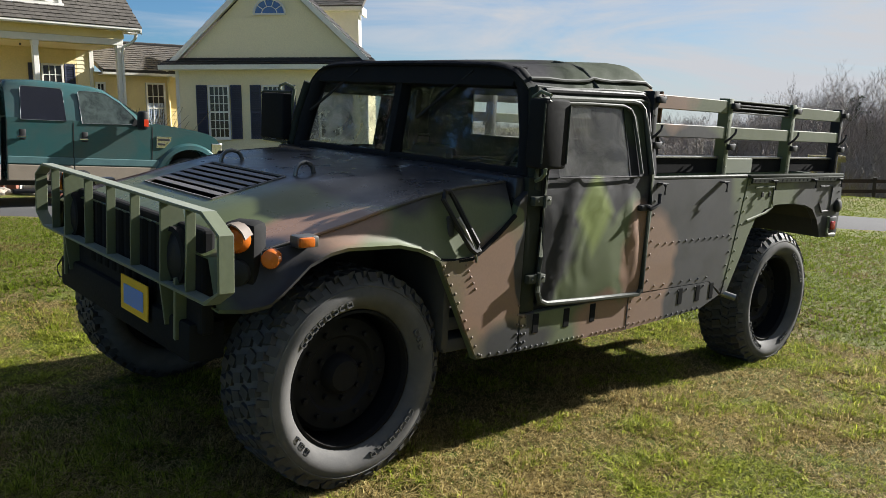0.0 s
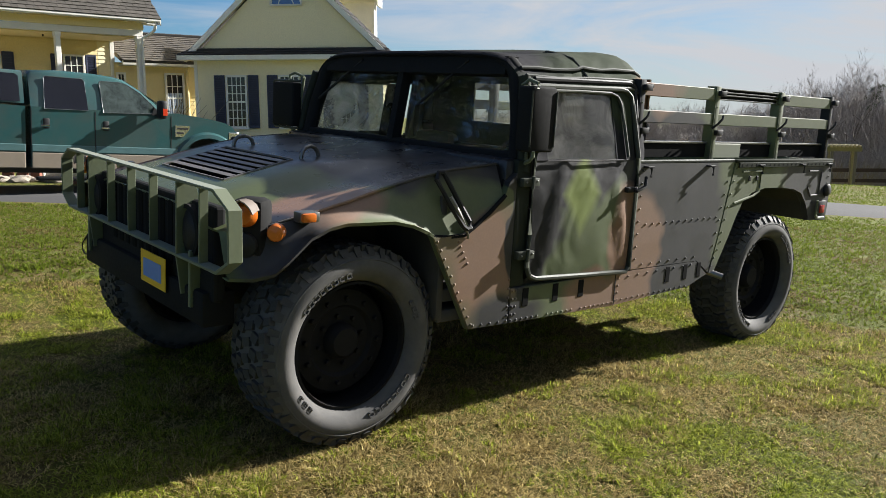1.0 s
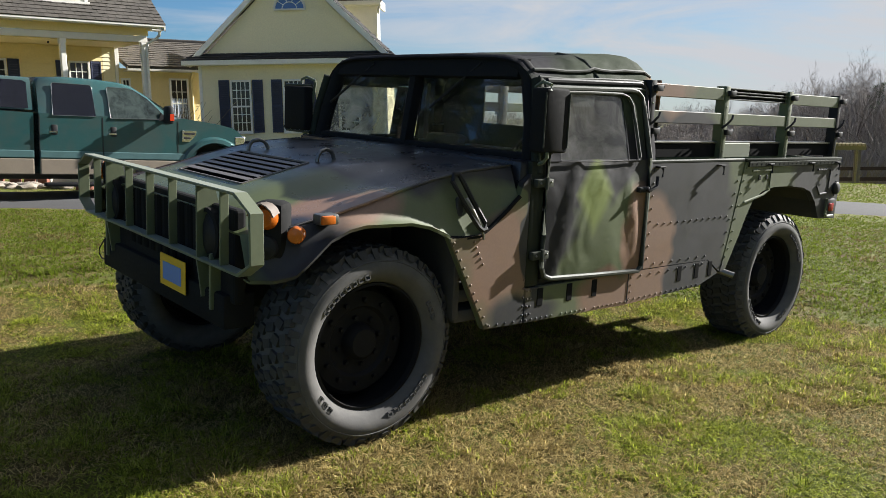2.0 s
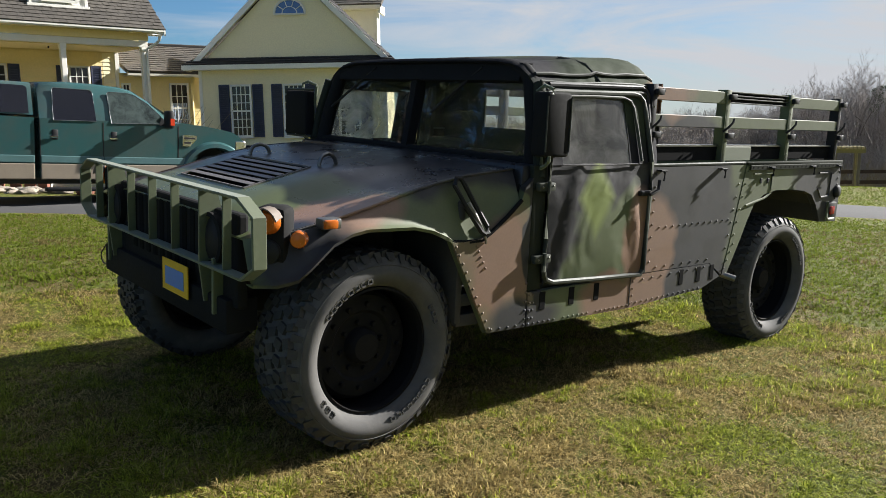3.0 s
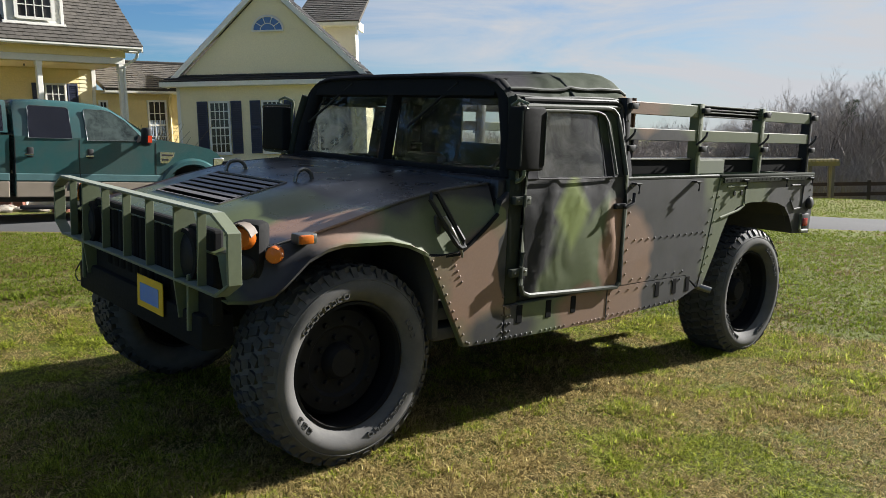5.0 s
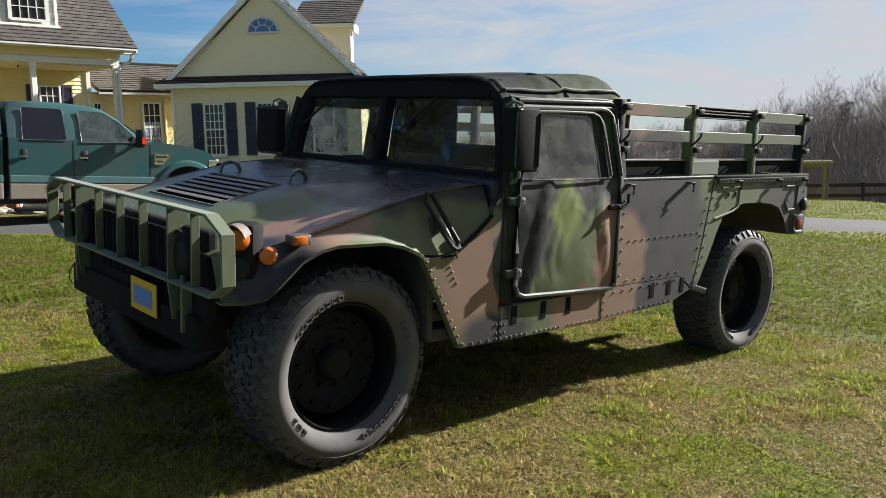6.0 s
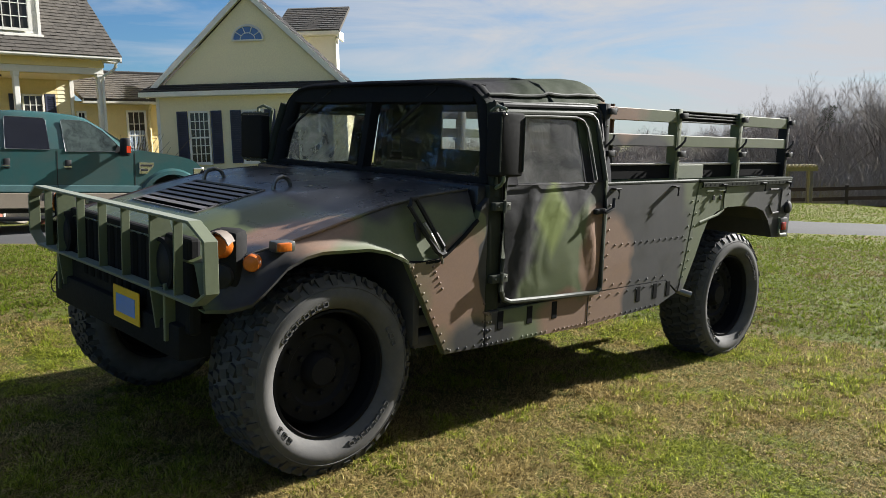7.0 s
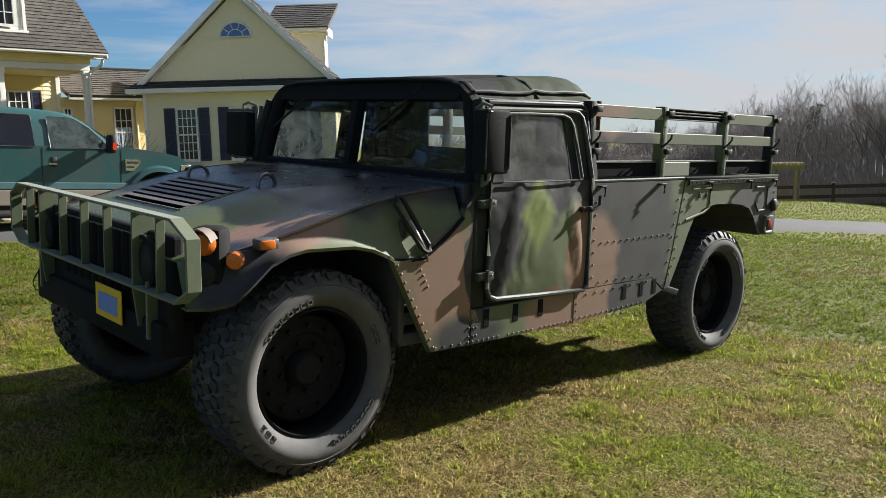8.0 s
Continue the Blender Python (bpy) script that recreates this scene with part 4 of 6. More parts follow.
# cargo racks: boards on posts
for s in (-1, 1):
    rack = thing("cargo_rack", Matrix.Identity(4), "slatted side rack of painted boards on steel posts", "")
    rack.parent = truck
    for z0, z1 in ((1.606, 1.682), (1.462, 1.532)):
        for x0, x1 in ((1.86, 2.57), (2.62, 3.345), (3.40, 4.08)):
            if z0 > 1.6 and abs(x0 - 2.62) < 0.01:
                bm = B()
                box(bm, x0, x1, s * 0.975, s * 0.988, 1.622, 1.680, 0.002)
                fold = part("folded_panel", bm, M_HOLE, rack, "dark folded steel panel")
                for zz, out in ((1.684, 0.0), (1.662, 0.0), (1.644, 0.0), (1.618, 0.0)):
                    bm = B()
                    box(bm, x0 - 0.02, x1 + 0.03, s * 0.985, s * 1.001, zz - 0.004, zz + 0.004, 0.0015)
                    part("steel_strip", bm, M_TUBE, fold)
            else:
                bm = B()
                box(bm, x0, x1, s * 0.985, s * 1.008, z0 + 0.004 * random.uniform(-1, 1), z1, 0.004)
                part("board", bm, M_CAMO, rack)
    bm = B()
    box(bm, 1.86, 4.08, s * 0.940, s * 0.975, 1.262, 1.345, 0.004)
    part("bench_board", bm, M_HOLE, rack, "dark folded bench board")
    bm = B()
    box(bm, 1.86, 4.08, s * 0.930, s * 0.985, 1.346, 1.358, 0.002)
    part("bench_edge", bm, M_STEEL, rack, "pale metal edge strip")
    bm = B()
    box(bm, 2.62, 2.95, s * 0.978, s * 0.995, 1.258, 1.348, 0.004)
    part("patch_plate", bm, M_OLIVE, rack)
    for x, w in ((1.850, 0.022), (2.600, 0.024), (3.378, 0.024), (4.095, 0.020)):
        bm = B()
        box(bm, x - w, x + w, s * 0.945, s * 0.950, 1.24, 1.695, 0.002)
        box(bm, x - w, x - w + 0.006, s * 0.950, s * 1.012, 1.24, 1.695, 0.002)
        box(bm, x - w + 0.006, x + w, s * 1.006, s * 1.012, 1.24, 1.695, 0.002)
        post = part("post", bm, M_DARK if x > 4 or x < 2 else M_CAMO, rack, "", True)
        for z in (1.652, 1.415):
            bm = B()
            box(bm, x - 0.004, x + w + 0.036, s * 1.01, s * 1.034, z - 0.016, z + 0.018, 0.004)
            tube(bm, [(x + w + 0.030, s * 1.022, z + 0.010), (x + w + 0.044, s * 1.022, z + 0.010)], 0.012, 6)
            part("clamp", bm, M_DARK, post, "black clamp with a wing nut", True)
        bm = B()
        tube(bm, [(x - 0.035, s * 1.012, 1.440), (x - 0.012, s * 1.036, 1.468), (x + 0.020, s * 1.046, 1.500), (x + 0.034, s * 1.040, 1.520)], 0.0075, 6)
        part("latch_hook", bm, M_DARK, post, "", True)
        bm = B()
        rivets(bm, [(x, 1.30), (x, 1.57), (x, 1.38)], s * 1.011, 0.006, s)
        tagged(part("rivets", bm, M_RIVET, post, "", True), kind="stuff")


# ---- ground, road ----
def soft_cap(v, lo, hi, k):
    """v itself between lo and hi, then only a share k of what goes beyond."""
    return lo + (v - lo) * k if v < lo else hi + (v - hi) * k if v > hi else v


def ground_z(x, y):
    z = -0.03405 * soft_cap(x, -14, 34, 0.1) + 0.04981 * soft_cap(y, -9, 4.0, -0.08)
    d = max(0.0, x - 8.0)
    z -= 0.0023 * d * d if d < 24 else 1.325 + 3.0 * (1 - math.exp(-(d - 24) * 0.037))
    z -= 0.09 * math.exp(-((x + 0.8) / 2.2) ** 2 - ((y - 1.5) / 1.1) ** 2)  # a dip on the truck's far side
    z += 0.36 * math.exp(-((x - 25.0) / 4.5) ** 2 - ((y - 6.8) / 3.2) ** 2)  # a grassy bank beyond the drive
    far = math.hypot(x - 1, y)
    if far > 7:
        z += 0.05 * noise.noise((x * 0.22, y * 0.22, 3.0)) * min(1, (far - 7) / 6)
    return z


def grassland(name):
    m, n, l, b = nodes_of(name)
    co = n.new("ShaderNodeTexCoord").outputs["Object"]
    patch = noise_node(n, l, co, 0.9, 6, 0.65, 0.6)
    mid = noise_node(n, l, co, 7.0, 5, 0.7, 0.5)
    fine = noise_node(n, l, co, 130.0, 4, 0.8)
    dry = blend(n, l, fine, (0.045, 0.032, 0.012), (0.25, 0.19, 0.075))
    live = blend(n, l, fine, (0.035, 0.045, 0.008), (0.19, 0.215, 0.040))
    add = n.new("ShaderNodeMath")
    l.new(spread(n, l, patch, 0.3, 0.7, -0.25, 0.25), add.inputs[0])
    l.new(mid, add.inputs[1])
    c = blend(n, l, spread(n, l, add.outputs[0], 0.32, 0.58), dry, live)
    c = blend(n, l, spread(n, l, noise_node(n, l, co, 22.0, 3, 0.7), 0.60, 0.72, 0, 0.6), c, (0.075, 0.055, 0.035))
    l.new(c, b.inputs["Base Color"])
    b.inputs["Roughness"].default_value = 0.9
    b.inputs["Specular IOR Level"].default_value = 0.15
    hgt = n.new("ShaderNodeMath")
    l.new(fine, hgt.inputs[0])
    l.new(mid, hgt.inputs[1])
    relief(n, l, b, hgt.outputs[0], 0.8, 0.03)
    return m


M_GRASS = grassland("lawn_turf")
M_ROAD = plain("pale_asphalt", (0.080, 0.079, 0.080), 0.9, wear=(0.060, 0.059, 0.059), fine=45, coarse=0.8, bump=0.4, dist=0.006, spec=0.2)


def ticks(lo, hi, near_lo, near_hi, step, far_step):
    out, v = [], near_lo
    while v <= near_hi:
        out.append(v)
        v += step
    g, v = far_step, near_hi
    while v < hi:
        v += g
        g *= 1.25
        out.append(min(v, hi))
    g, v = far_step, near_lo
    while v > lo:
        v -= g
        g *= 1.25
        out.insert(0, max(v, lo))
    return out


xs = ticks(-1500, 1500, -10, 40, 0.5, 1.2)
ys = ticks(-1500, 1500, -10, 30, 0.5, 1.2)
bm = B()
skin(bm, [[(x, y, ground_z(x, y)) for x in xs] for y in ys])
ground = part("ground", bm, M_GRASS, None, "", True, 180)
tagged(ground, "mown lawn, green mixed with dry winter grass", "lawn", kind="structure")

ROAD = [  # near edge, far edge
    ((-40, 17.5), (-38.0, 23.5)), ((-24, 12.8), (-22.6, 18.0)), ((-10, 9.6), (-9.0, 12.6)), ((-4, 9.7), (-3.4, 12.4)), ((0.6, 8.65), (1.2, 12.2)), ((1.5, 7.75), (2.4, 11.7)), ((4, 5.9), (5.0, 10.2)), ((8, 3.75), (9.6, 7.6)),
    ((11.3, 2.35), (12.9, 4.6)), ((14.2, 0.75), (16.4, 2.7)), ((19, -3.0), (21.4, -1.2)), ((25, -9), (27.6, -7.6)), ((34, -20), (36.8, -18.8)),
]
bm = B()
rows = []
for (n0, f0), (n1, f1) in zip(ROAD, ROAD[1:]):
    for k in range(8):
        t = k / 8
        a, c = Vector(n0).lerp(Vector(n1), t), Vector(f0).lerp(Vector(f1), t)
        wob = 0.06 * noise.noise((a.x * 0.9, a.y * 0.9, 0))
        row = []
        for j in range(7):
            p = a.lerp(c, j / 6 + (wob if j in (0, 6) else 0) * 0.3)
            row.append((p.x, p.y, ground_z(p.x, p.y) + (0.035 if 0 < j < 6 else -0.02)))
        rows.append(row)
skin(bm, rows)
tagged(part("road", bm, M_ROAD, None, "", True, 180), "narrow weathered asphalt drive", "road", kind="structure")

# ---- house ----
# one house paint twice: paler for the shaded wing, warmer for bounced light
M_SIDING = plain("pale_yellow_siding", (0.84, 0.75, 0.49), 0.6, wear=(0.80, 0.70, 0.45), coarse=1.2, fine=30, bump=0.05)
M_SIDING_WARMED = plain("bounce_warmed_siding", (0.76, 0.62, 0.30), 0.6, wear=(0.72, 0.58, 0.27), coarse=1.2, fine=30, bump=0.05)
M_TRIM = plain("white_trim", (0.72, 0.70, 0.64), 0.5, coarse=3, amount=0.25)
# brighter copy of the trim white, making up for trim that stands in shade
M_TRIM_LIFTED = plain("shade_lifted_white_trim", (0.78, 0.76, 0.70), 0.5, coarse=3, amount=0.2)
M_SHUTTER = plain("navy_shutter", (0.026, 0.033, 0.075), 0.5)
M_PANE = plain("dark_window_glass", (0.030, 0.028, 0.026), 0.06, spec=0.4, bump=0.02, fine=2.0)
M_BLIND = plain("pale_blue_blind", (0.42, 0.50, 0.62), 0.7, amount=0.2)
M_FAN = plain("blue_fan_glass", (0.05, 0.11, 0.30), 0.08, spec=0.8, bump=0.02, fine=2.0)


def shingles(name, colour):
    m, n, l, b = nodes_of(name)
    co = n.new("ShaderNodeTexCoord").outputs["Object"]
    geo = n.new("ShaderNodeNewGeometry")
    c = blend(n, l, geo.outputs["Random Per Island"], tuple(v * 0.8 for v in colour), tuple(v * 1.2 for v in colour))
    c = blend(n, l, spread(n, l, noise_node(n, l, co, 0.9, 5), 0.35, 0.75, 0, 0.5), c, tuple(v * 0.6 for v in colour))
    l.new(c, b.inputs["Base Color"])
    b.inputs["Roughness"].default_value = 0.95
    relief(n, l, b, noise_node(n, l, co, 90.0, 3), 0.4, 0.006)
    return m


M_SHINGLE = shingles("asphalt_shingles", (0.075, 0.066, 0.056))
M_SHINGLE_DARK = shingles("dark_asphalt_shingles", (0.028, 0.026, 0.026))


def lap_siding(bm, outline_at, x0, x1, z0, z1, y=0.0, course=0.115, thick=0.018):
    """Overlapping boards; outline_at(z) gives the run of x at a height."""
    z = z0
    while z < z1 - 0.01:
        a, c = outline_at(z), outline_at(min(z + course, z1))
        top = min(z + course, z1)
        if a[1] - a[0] > 0.05 and c[1] - c[0] > 0.02:
            v = [bm.verts.new(p) for p in ((a[0], y - thick, z), (a[1], y - thick, z), (c[1], y - 0.004, top), (c[0], y - 0.004, top), (a[0], y, z), (a[1], y, z), (c[1], y, top), (c[0], y, top))]
            for f in ((0, 1, 2, 3), (0, 4, 5, 1), (1, 5, 6, 2), (0, 3, 7, 4)):
                bm.faces.new([v[i] for i in f])
        z += course


def roof_sheet(name, parent, corners, material, rows_n=10, step=0.24, thick=0.03, label=""):
    """A pitched roof in real courses: corners are eave-left, eave-right, ridge-right, ridge-left."""
    el, er, rr, rl = [Vector(c) for c in corners]
    up = ((rl - el).cross(er - el)).normalized()
    if up.z < 0:
        up = -up
    bm = B()
    v = [bm.verts.new(p + up * d) for d in (0.0, -0.10) for p in (el, er, rr, rl)]
    for f in ((0, 1, 2, 3), (7, 6, 5, 4), (0, 4, 5, 1), (1, 5, 6, 2), (2, 6, 7, 3), (3, 7, 4, 0)):
        bm.faces.new([v[i] for i in f])
    for r in range(rows_n):
        t0, t1 = r / rows_n, min(1.0, (r + 1.25) / rows_n)
        a0, a1 = el.lerp(rl, t0), er.lerp(rr, t0)
        c0, c1 = el.lerp(rl, t1), er.lerp(rr, t1)
        count = max(2, int((a1 - a0).length / step))
        cuts = sorted({0.0, 1.0, *[min(1, max(0, (k + 0.5 * (r % 2) + random.uniform(-0.2, 0.2)) / count)) for k in range(count + 1)]})
        for u0, u1 in zip(cuts, cuts[1:]):
            if u1 - u0 < 0.002:
                continue
            lift = up * (thick * random.uniform(0.7, 1.1))
            g = (u1 - u0) * 0.03
            p = [a0.lerp(a1, u0 + g) + lift, a0.lerp(a1, u1 - g) + lift, c0.lerp(c1, u1 - g) + up * 0.006, c0.lerp(c1, u0 + g) + up * 0.006]
            q = [bm.verts.new(x) for x in p] + [bm.verts.new(x) for x in (a0.lerp(a1, u0 + g), a0.lerp(a1, u1 - g))]
            bm.faces.new(q[:4])
            bm.faces.new((q[4], q[5], q[1], q[0]))
    return part(name, bm, material, parent, label)


def sash_window(parent, x, z, w, h, cols, rows_n, y=0.0, shutters=(True, True), sw=0.30):
    win = thing("window", Matrix.Identity(4), "white sash window with small panes", "")
    win.parent = parent
    bm = B()
    t = 0.055
    for x0, x1, z0, z1 in ((x - t, x, z - t, z + h + t), (x + w, x + w + t, z - t, z + h + t), (x, x + w, z + h, z + h + t), (x, x + w, z - t, z)):
        box(bm, x0, x1, y - 0.065, y + 0.02, z0, z1, 0.006)
    box(bm, x - t - 0.02, x + w + t + 0.02, y - 0.085, y, z - t - 0.03, z - t, 0.005)
    part("window_frame", bm, M_TRIM_LIFTED, win)
    bm = B()
    for k in range(1, cols):
        xx = x + w * k / cols
        box(bm, xx - 0.011, xx + 0.011, y - 0.045, y - 0.02, z, z + h)
    for k in range(1, rows_n):
        zz = z + h * k / rows_n
        d = 0.022 if k == rows_n // 2 else 0.009
        box(bm, x, x + w, y - 0.044, y - 0.021, zz - d, zz + d)
    part("muntins", bm, M_TRIM_LIFTED, win)
    bm = B()
    box(bm, x, x + w, y - 0.030, y - 0.024, z, z + h)
    part("pane", bm, M_PANE, win)
    for k, on in enumerate(shutters):
        if on:
            x0 = x - t - 0.03 - sw if k == 0 else x + w + t + 0.03
            bm = B()
            for a0, a1, b0, b1 in ((x0, x0 + 0.04, z - t, z + h + t), (x0 + sw - 0.04, x0 + sw, z - t, z + h + t)):
                box(bm, a0, a1, y - 0.06, y - 0.018, b0, b1, 0.004)
            box(bm, x0 + 0.01, x0 + sw - 0.01, y - 0.030, y - 0.019, z - t + 0.01, z + h + t - 0.01)
            for zz in (z - t + 0.03, z + h * 0.5, z + h + t - 0.03):
                box(bm, x0 + 0.04, x0 + sw - 0.04, y - 0.058, y - 0.02, zz - 0.03, zz + 0.03)
            for j in range(22):
                zz = z + (h - 0.02) * (j + 0.5) / 22
                box(bm, x0 + 0.04, x0 + sw - 0.04, y - 0.050, y - 0.030, zz - 0.022, zz + 0.022, 0, Matrix.Translation((0, y - 0.04, zz)) @ pose(0, 0, 0, 12) @ Matrix.Translation((0, -y + 0.04, -zz)))
            part("shutter", bm, M_SHUTTER, win, "navy louvred shutter")
    return win


house = thing("house", pose(0, 0, 0), "pale yellow farmhouse with shingled roofs and a porch", "house")


def frame_at(name, x, y, az, parent, label=""):
    o = thing(name, Matrix.Identity(4), label, "")
    o.parent = parent
    o.matrix_basis = pose(x, y, 0, 0, 0, az)
    return o


# gabled wing
wing = frame_at("gabled_wing", 7.79, 18.581, -45, house, "gabled wing with a blue fan window")
WW, EZ, AZ = 5.36, 2.85, 5.66
G0 = 0.15
bm = B()
box(bm, 0.0, WW, 0.0, 0.2, G0 - 0.9, 3.0)
box(bm, 0.0, 0.2, 0.2, 1.3, G0 - 0.9, 3.0)
box(bm, WW - 0.2, WW, 0.2, 1.3, G0 - 0.9, 3.0)
prism(bm, [(-0.0, 2.9), (WW, 2.9), (WW / 2, 5.45)], "y", 0.0, 0.2)
part("wall", bm, M_SIDING, wing)
bm = B()
lap_siding(bm, lambda z: (0.09, WW - 0.09), 0, WW, G0, 2.80)
lap_siding(bm, lambda z: (0.12 + (z - 3.0) * WW / 2 / 2.50, WW - 0.12 - (z - 3.0) * WW / 2 / 2.50), 0, WW, 3.05, 5.35, 0, 0.115, 0.010)
part("siding", bm, M_SIDING, wing, "horizontal lap siding")
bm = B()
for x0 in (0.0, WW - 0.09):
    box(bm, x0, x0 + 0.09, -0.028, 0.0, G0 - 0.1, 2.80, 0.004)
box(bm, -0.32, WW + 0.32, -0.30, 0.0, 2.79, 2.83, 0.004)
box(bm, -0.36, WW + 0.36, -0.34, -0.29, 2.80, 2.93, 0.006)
part("eave_trim", bm, M_TRIM_LIFTED, wing)
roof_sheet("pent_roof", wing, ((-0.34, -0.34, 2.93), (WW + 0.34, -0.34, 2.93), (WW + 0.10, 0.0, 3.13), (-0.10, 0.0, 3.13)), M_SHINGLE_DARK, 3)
for s in (-1, 1):
    e, a = (-0.29 if s < 0 else WW + 0.28), WW / 2
    y0 = -0.14
    if s < 0:
        cs = ((e, 1.4, EZ), (e, y0, EZ), (a, y0, AZ), (a, 1.4, AZ))
    else:
        cs = ((e, y0, EZ), (e, 1.4, EZ), (a, 1.4, AZ), (a, y0, AZ))
    # right slope in the darker shingles, left slope in the lighter
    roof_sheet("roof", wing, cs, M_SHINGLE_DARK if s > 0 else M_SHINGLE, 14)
    bm = B()
    d = Vector((a - e, 0, AZ - EZ)).normalized()
    nrm = Vector((-d.z, 0, d.x)) * (1 if s < 0 else -1)
    if nrm.z > 0:
        nrm = -nrm
    p0, p1 = Vector((e, y0 - 0.03, EZ)), Vector((a, y0 - 0.03, AZ))
    v = [bm.verts.new(p) for p in (p0 - nrm * 0.01, p1 - nrm * 0.01, p1 + nrm * 0.13, p0 + nrm * 0.13)]
    w = [bm.verts.new(x.co + Vector((0, 0.05, 0))) for x in v]
    bm.faces.new(v)
    bm.faces.new(w[::-1])
    for i in range(4):
        bm.faces.new((v[i], w[i], w[(i + 1) % 4], v[(i + 1) % 4]))
    part("rake_board", bm, M_TRIM_LIFTED, wing)
    bm = B()
    v = [bm.verts.new(p) for p in (p0 + nrm * 0.12 + Vector((0, 0.05, 0)), p1 + nrm * 0.12 + Vector((0, 0.05, 0)), p1 + nrm * 0.12 + Vector((0, 0.17, 0)), p0 + nrm * 0.12 + Vector((0, 0.17, 0)))]
    bm.faces.new(v)
    bmesh.ops.solidify(bm, geom=list(bm.faces), thickness=0.02)
    part("soffit", bm, M_TRIM_LIFTED, wing)
for x, sh in ((0.955, (True, True)), (2.47, (True, True)), (4.06, (True, True))):
    sash_window(wing, x, 0.98, 0.50, 1.36, 4, 6, 0.0, sh)
bm = B()
fan = thing("fan_window", Matrix.Identity(4), "blue half-round fan window", "")
fan.parent = wing
FX, FZ, FR = WW / 2 + 0.02, 4.285, 0.42
prism(bm, [(FX + FR * math.cos(q), FZ + 0.9 * FR * math.sin(q)) for q in (math.pi * k / 20 for k in range(21))], "y", -0.045, -0.02)
part("pane", bm, M_FAN, fan)
bm = B()
tube(bm, [(FX + FR * 1.03 * math.cos(q), -0.05, FZ + 0.93 * FR * math.sin(q)) for q in (math.pi * k / 20 for k in range(21))], 0.032, 6)
tube(bm, [(FX - FR * 1.05, -0.05, FZ - 0.01), (FX + FR * 1.05, -0.05, FZ - 0.01)], 0.03, 4, square=True)
tube(bm, [(FX + FR * 0.5 * math.cos(q), -0.05, FZ + 0.45 * FR * math.sin(q)) for q in (math.pi * k / 14 for k in range(15))], 0.012, 5)
for k in range(1, 5):
    q = math.pi * k / 5
    tube(bm, [(FX + FR * 0.5 * math.cos(q), -0.05, FZ + 0.45 * FR * math.sin(q)), (FX + FR * math.cos(q), -0.05, FZ + 0.9 * FR * math.sin(q))], 0.012, 5)
part("muntins", bm, M_TRIM, fan)
# taller block behind the wing's right slope
bm = B()
box(bm, 2.6, 4.50, 3.6, 4.2, 0.0, 4.90)
part("rear_block", bm, M_TRIM, wing)
bm = B()
box(bm, 4.44, 4.515, 3.58, 3.68, 3.0, 4.90, 0.004)
box(bm, 2.6, 4.68, 3.26, 3.31, 4.80, 4.92, 0.004)
box(bm, 2.6, 4.62, 3.31, 3.6, 4.78, 4.80)
box(bm, 4.62, 4.68, 3.31, 4.2, 4.66, 4.92, 0.004)
part("rear_trim", bm, M_TRIM, wing)
roof_sheet("rear_roof", wing, ((2.6, 3.25, 4.93), (4.70, 3.25, 4.93), (4.70, 5.5, 5.98), (2.6, 5.5, 5.98)), M_SHINGLE, 12)

# annex
annex = frame_at("annex", 8.0, 20.6, 0, house, "low annex with a shingled roof")
bm = B()
box(bm, -1.75, 1.9, 0.0, 0.2, -0.6, 2.80)
part("wall", bm, M_SIDING_WARMED, annex)
bm = B()
lap_siding(bm, lambda z: (-1.75, 0.62), 0, 0, 0.1, 2.70)
part("siding", bm, M_SIDING_WARMED, annex, "yellow lap siding")
bm = B()
box(bm, -1.62, 0.66, -0.36, -0.30, 2.72, 2.84, 0.006)
box(bm, -1.62, 0.66, -0.30, 0.0, 2.71, 2.73)
part("eave_trim", bm, M_TRIM, annex)
bm = B()
tube(bm, [(0.36, -0.34, 2.74), (0.38, -0.16, 2.60), (0.39, -0.06, 2.48), (0.39, -0.06, 0.2)], 0.045, 6)
part("downspout", bm, M_SIDING_WARMED, annex)
roof_sheet("roof", annex, ((-1.60, -0.38, 2.84), (3.0, -0.38, 2.84), (3.0, 2.2, 3.80), (-1.60, 2.2, 3.80)), M_SHINGLE, 13, 0.20)
bm = B()
tube(bm, [(-1.60, 2.2, 3.83), (3.0, 2.2, 3.83)], 0.06, 6)
part("ridge_cap", bm, M_SHINGLE_DARK, annex)
pane_win = sash_window(annex, -0.24, 1.10, 0.48, 1.38, 3, 4, 0.0, (False, False))
bm = B()
for k in range(9):
    box(bm, -0.225 + k * 0.051, -0.19 + k * 0.051, -0.036, -0.031, 1.14, 1.94)
part("blind", bm, M_BLIND, pane_win, "pale blue slatted blind behind the lower panes")
sash_window(annex, -1.66, 1.62, 0.16, 0.84, 2, 3, 0.0, (False, False))

# main block with porch
main = frame_at("main_block", 6.737, 18.797, 5, house, "main block with a covered porch")
PY = 1.9
bm = B()
box(bm, -14, -0.30, PY, PY + 0.2, -0.4, 3.6)
box(bm, -0.50, -0.30, PY + 0.2, 9.0, 0.0, 4.4)
prism(bm, [(0.4, 3.6), (9.0, 3.6), (4.4, 7.9)], "x", -0.48, -0.33)
part("wall", bm, M_SIDING_WARMED, main)
bm = B()
lap_siding(bm, lambda z: (-14, -0.76), 0, 0, 0.8, 3.36, PY)
part("siding", bm, M_SIDING_WARMED, main, "yellow lap siding")
bm = B()
lap_siding(bm, lambda z: (-0.755, -0.41), 0, 0, 0.8, 3.36, PY)
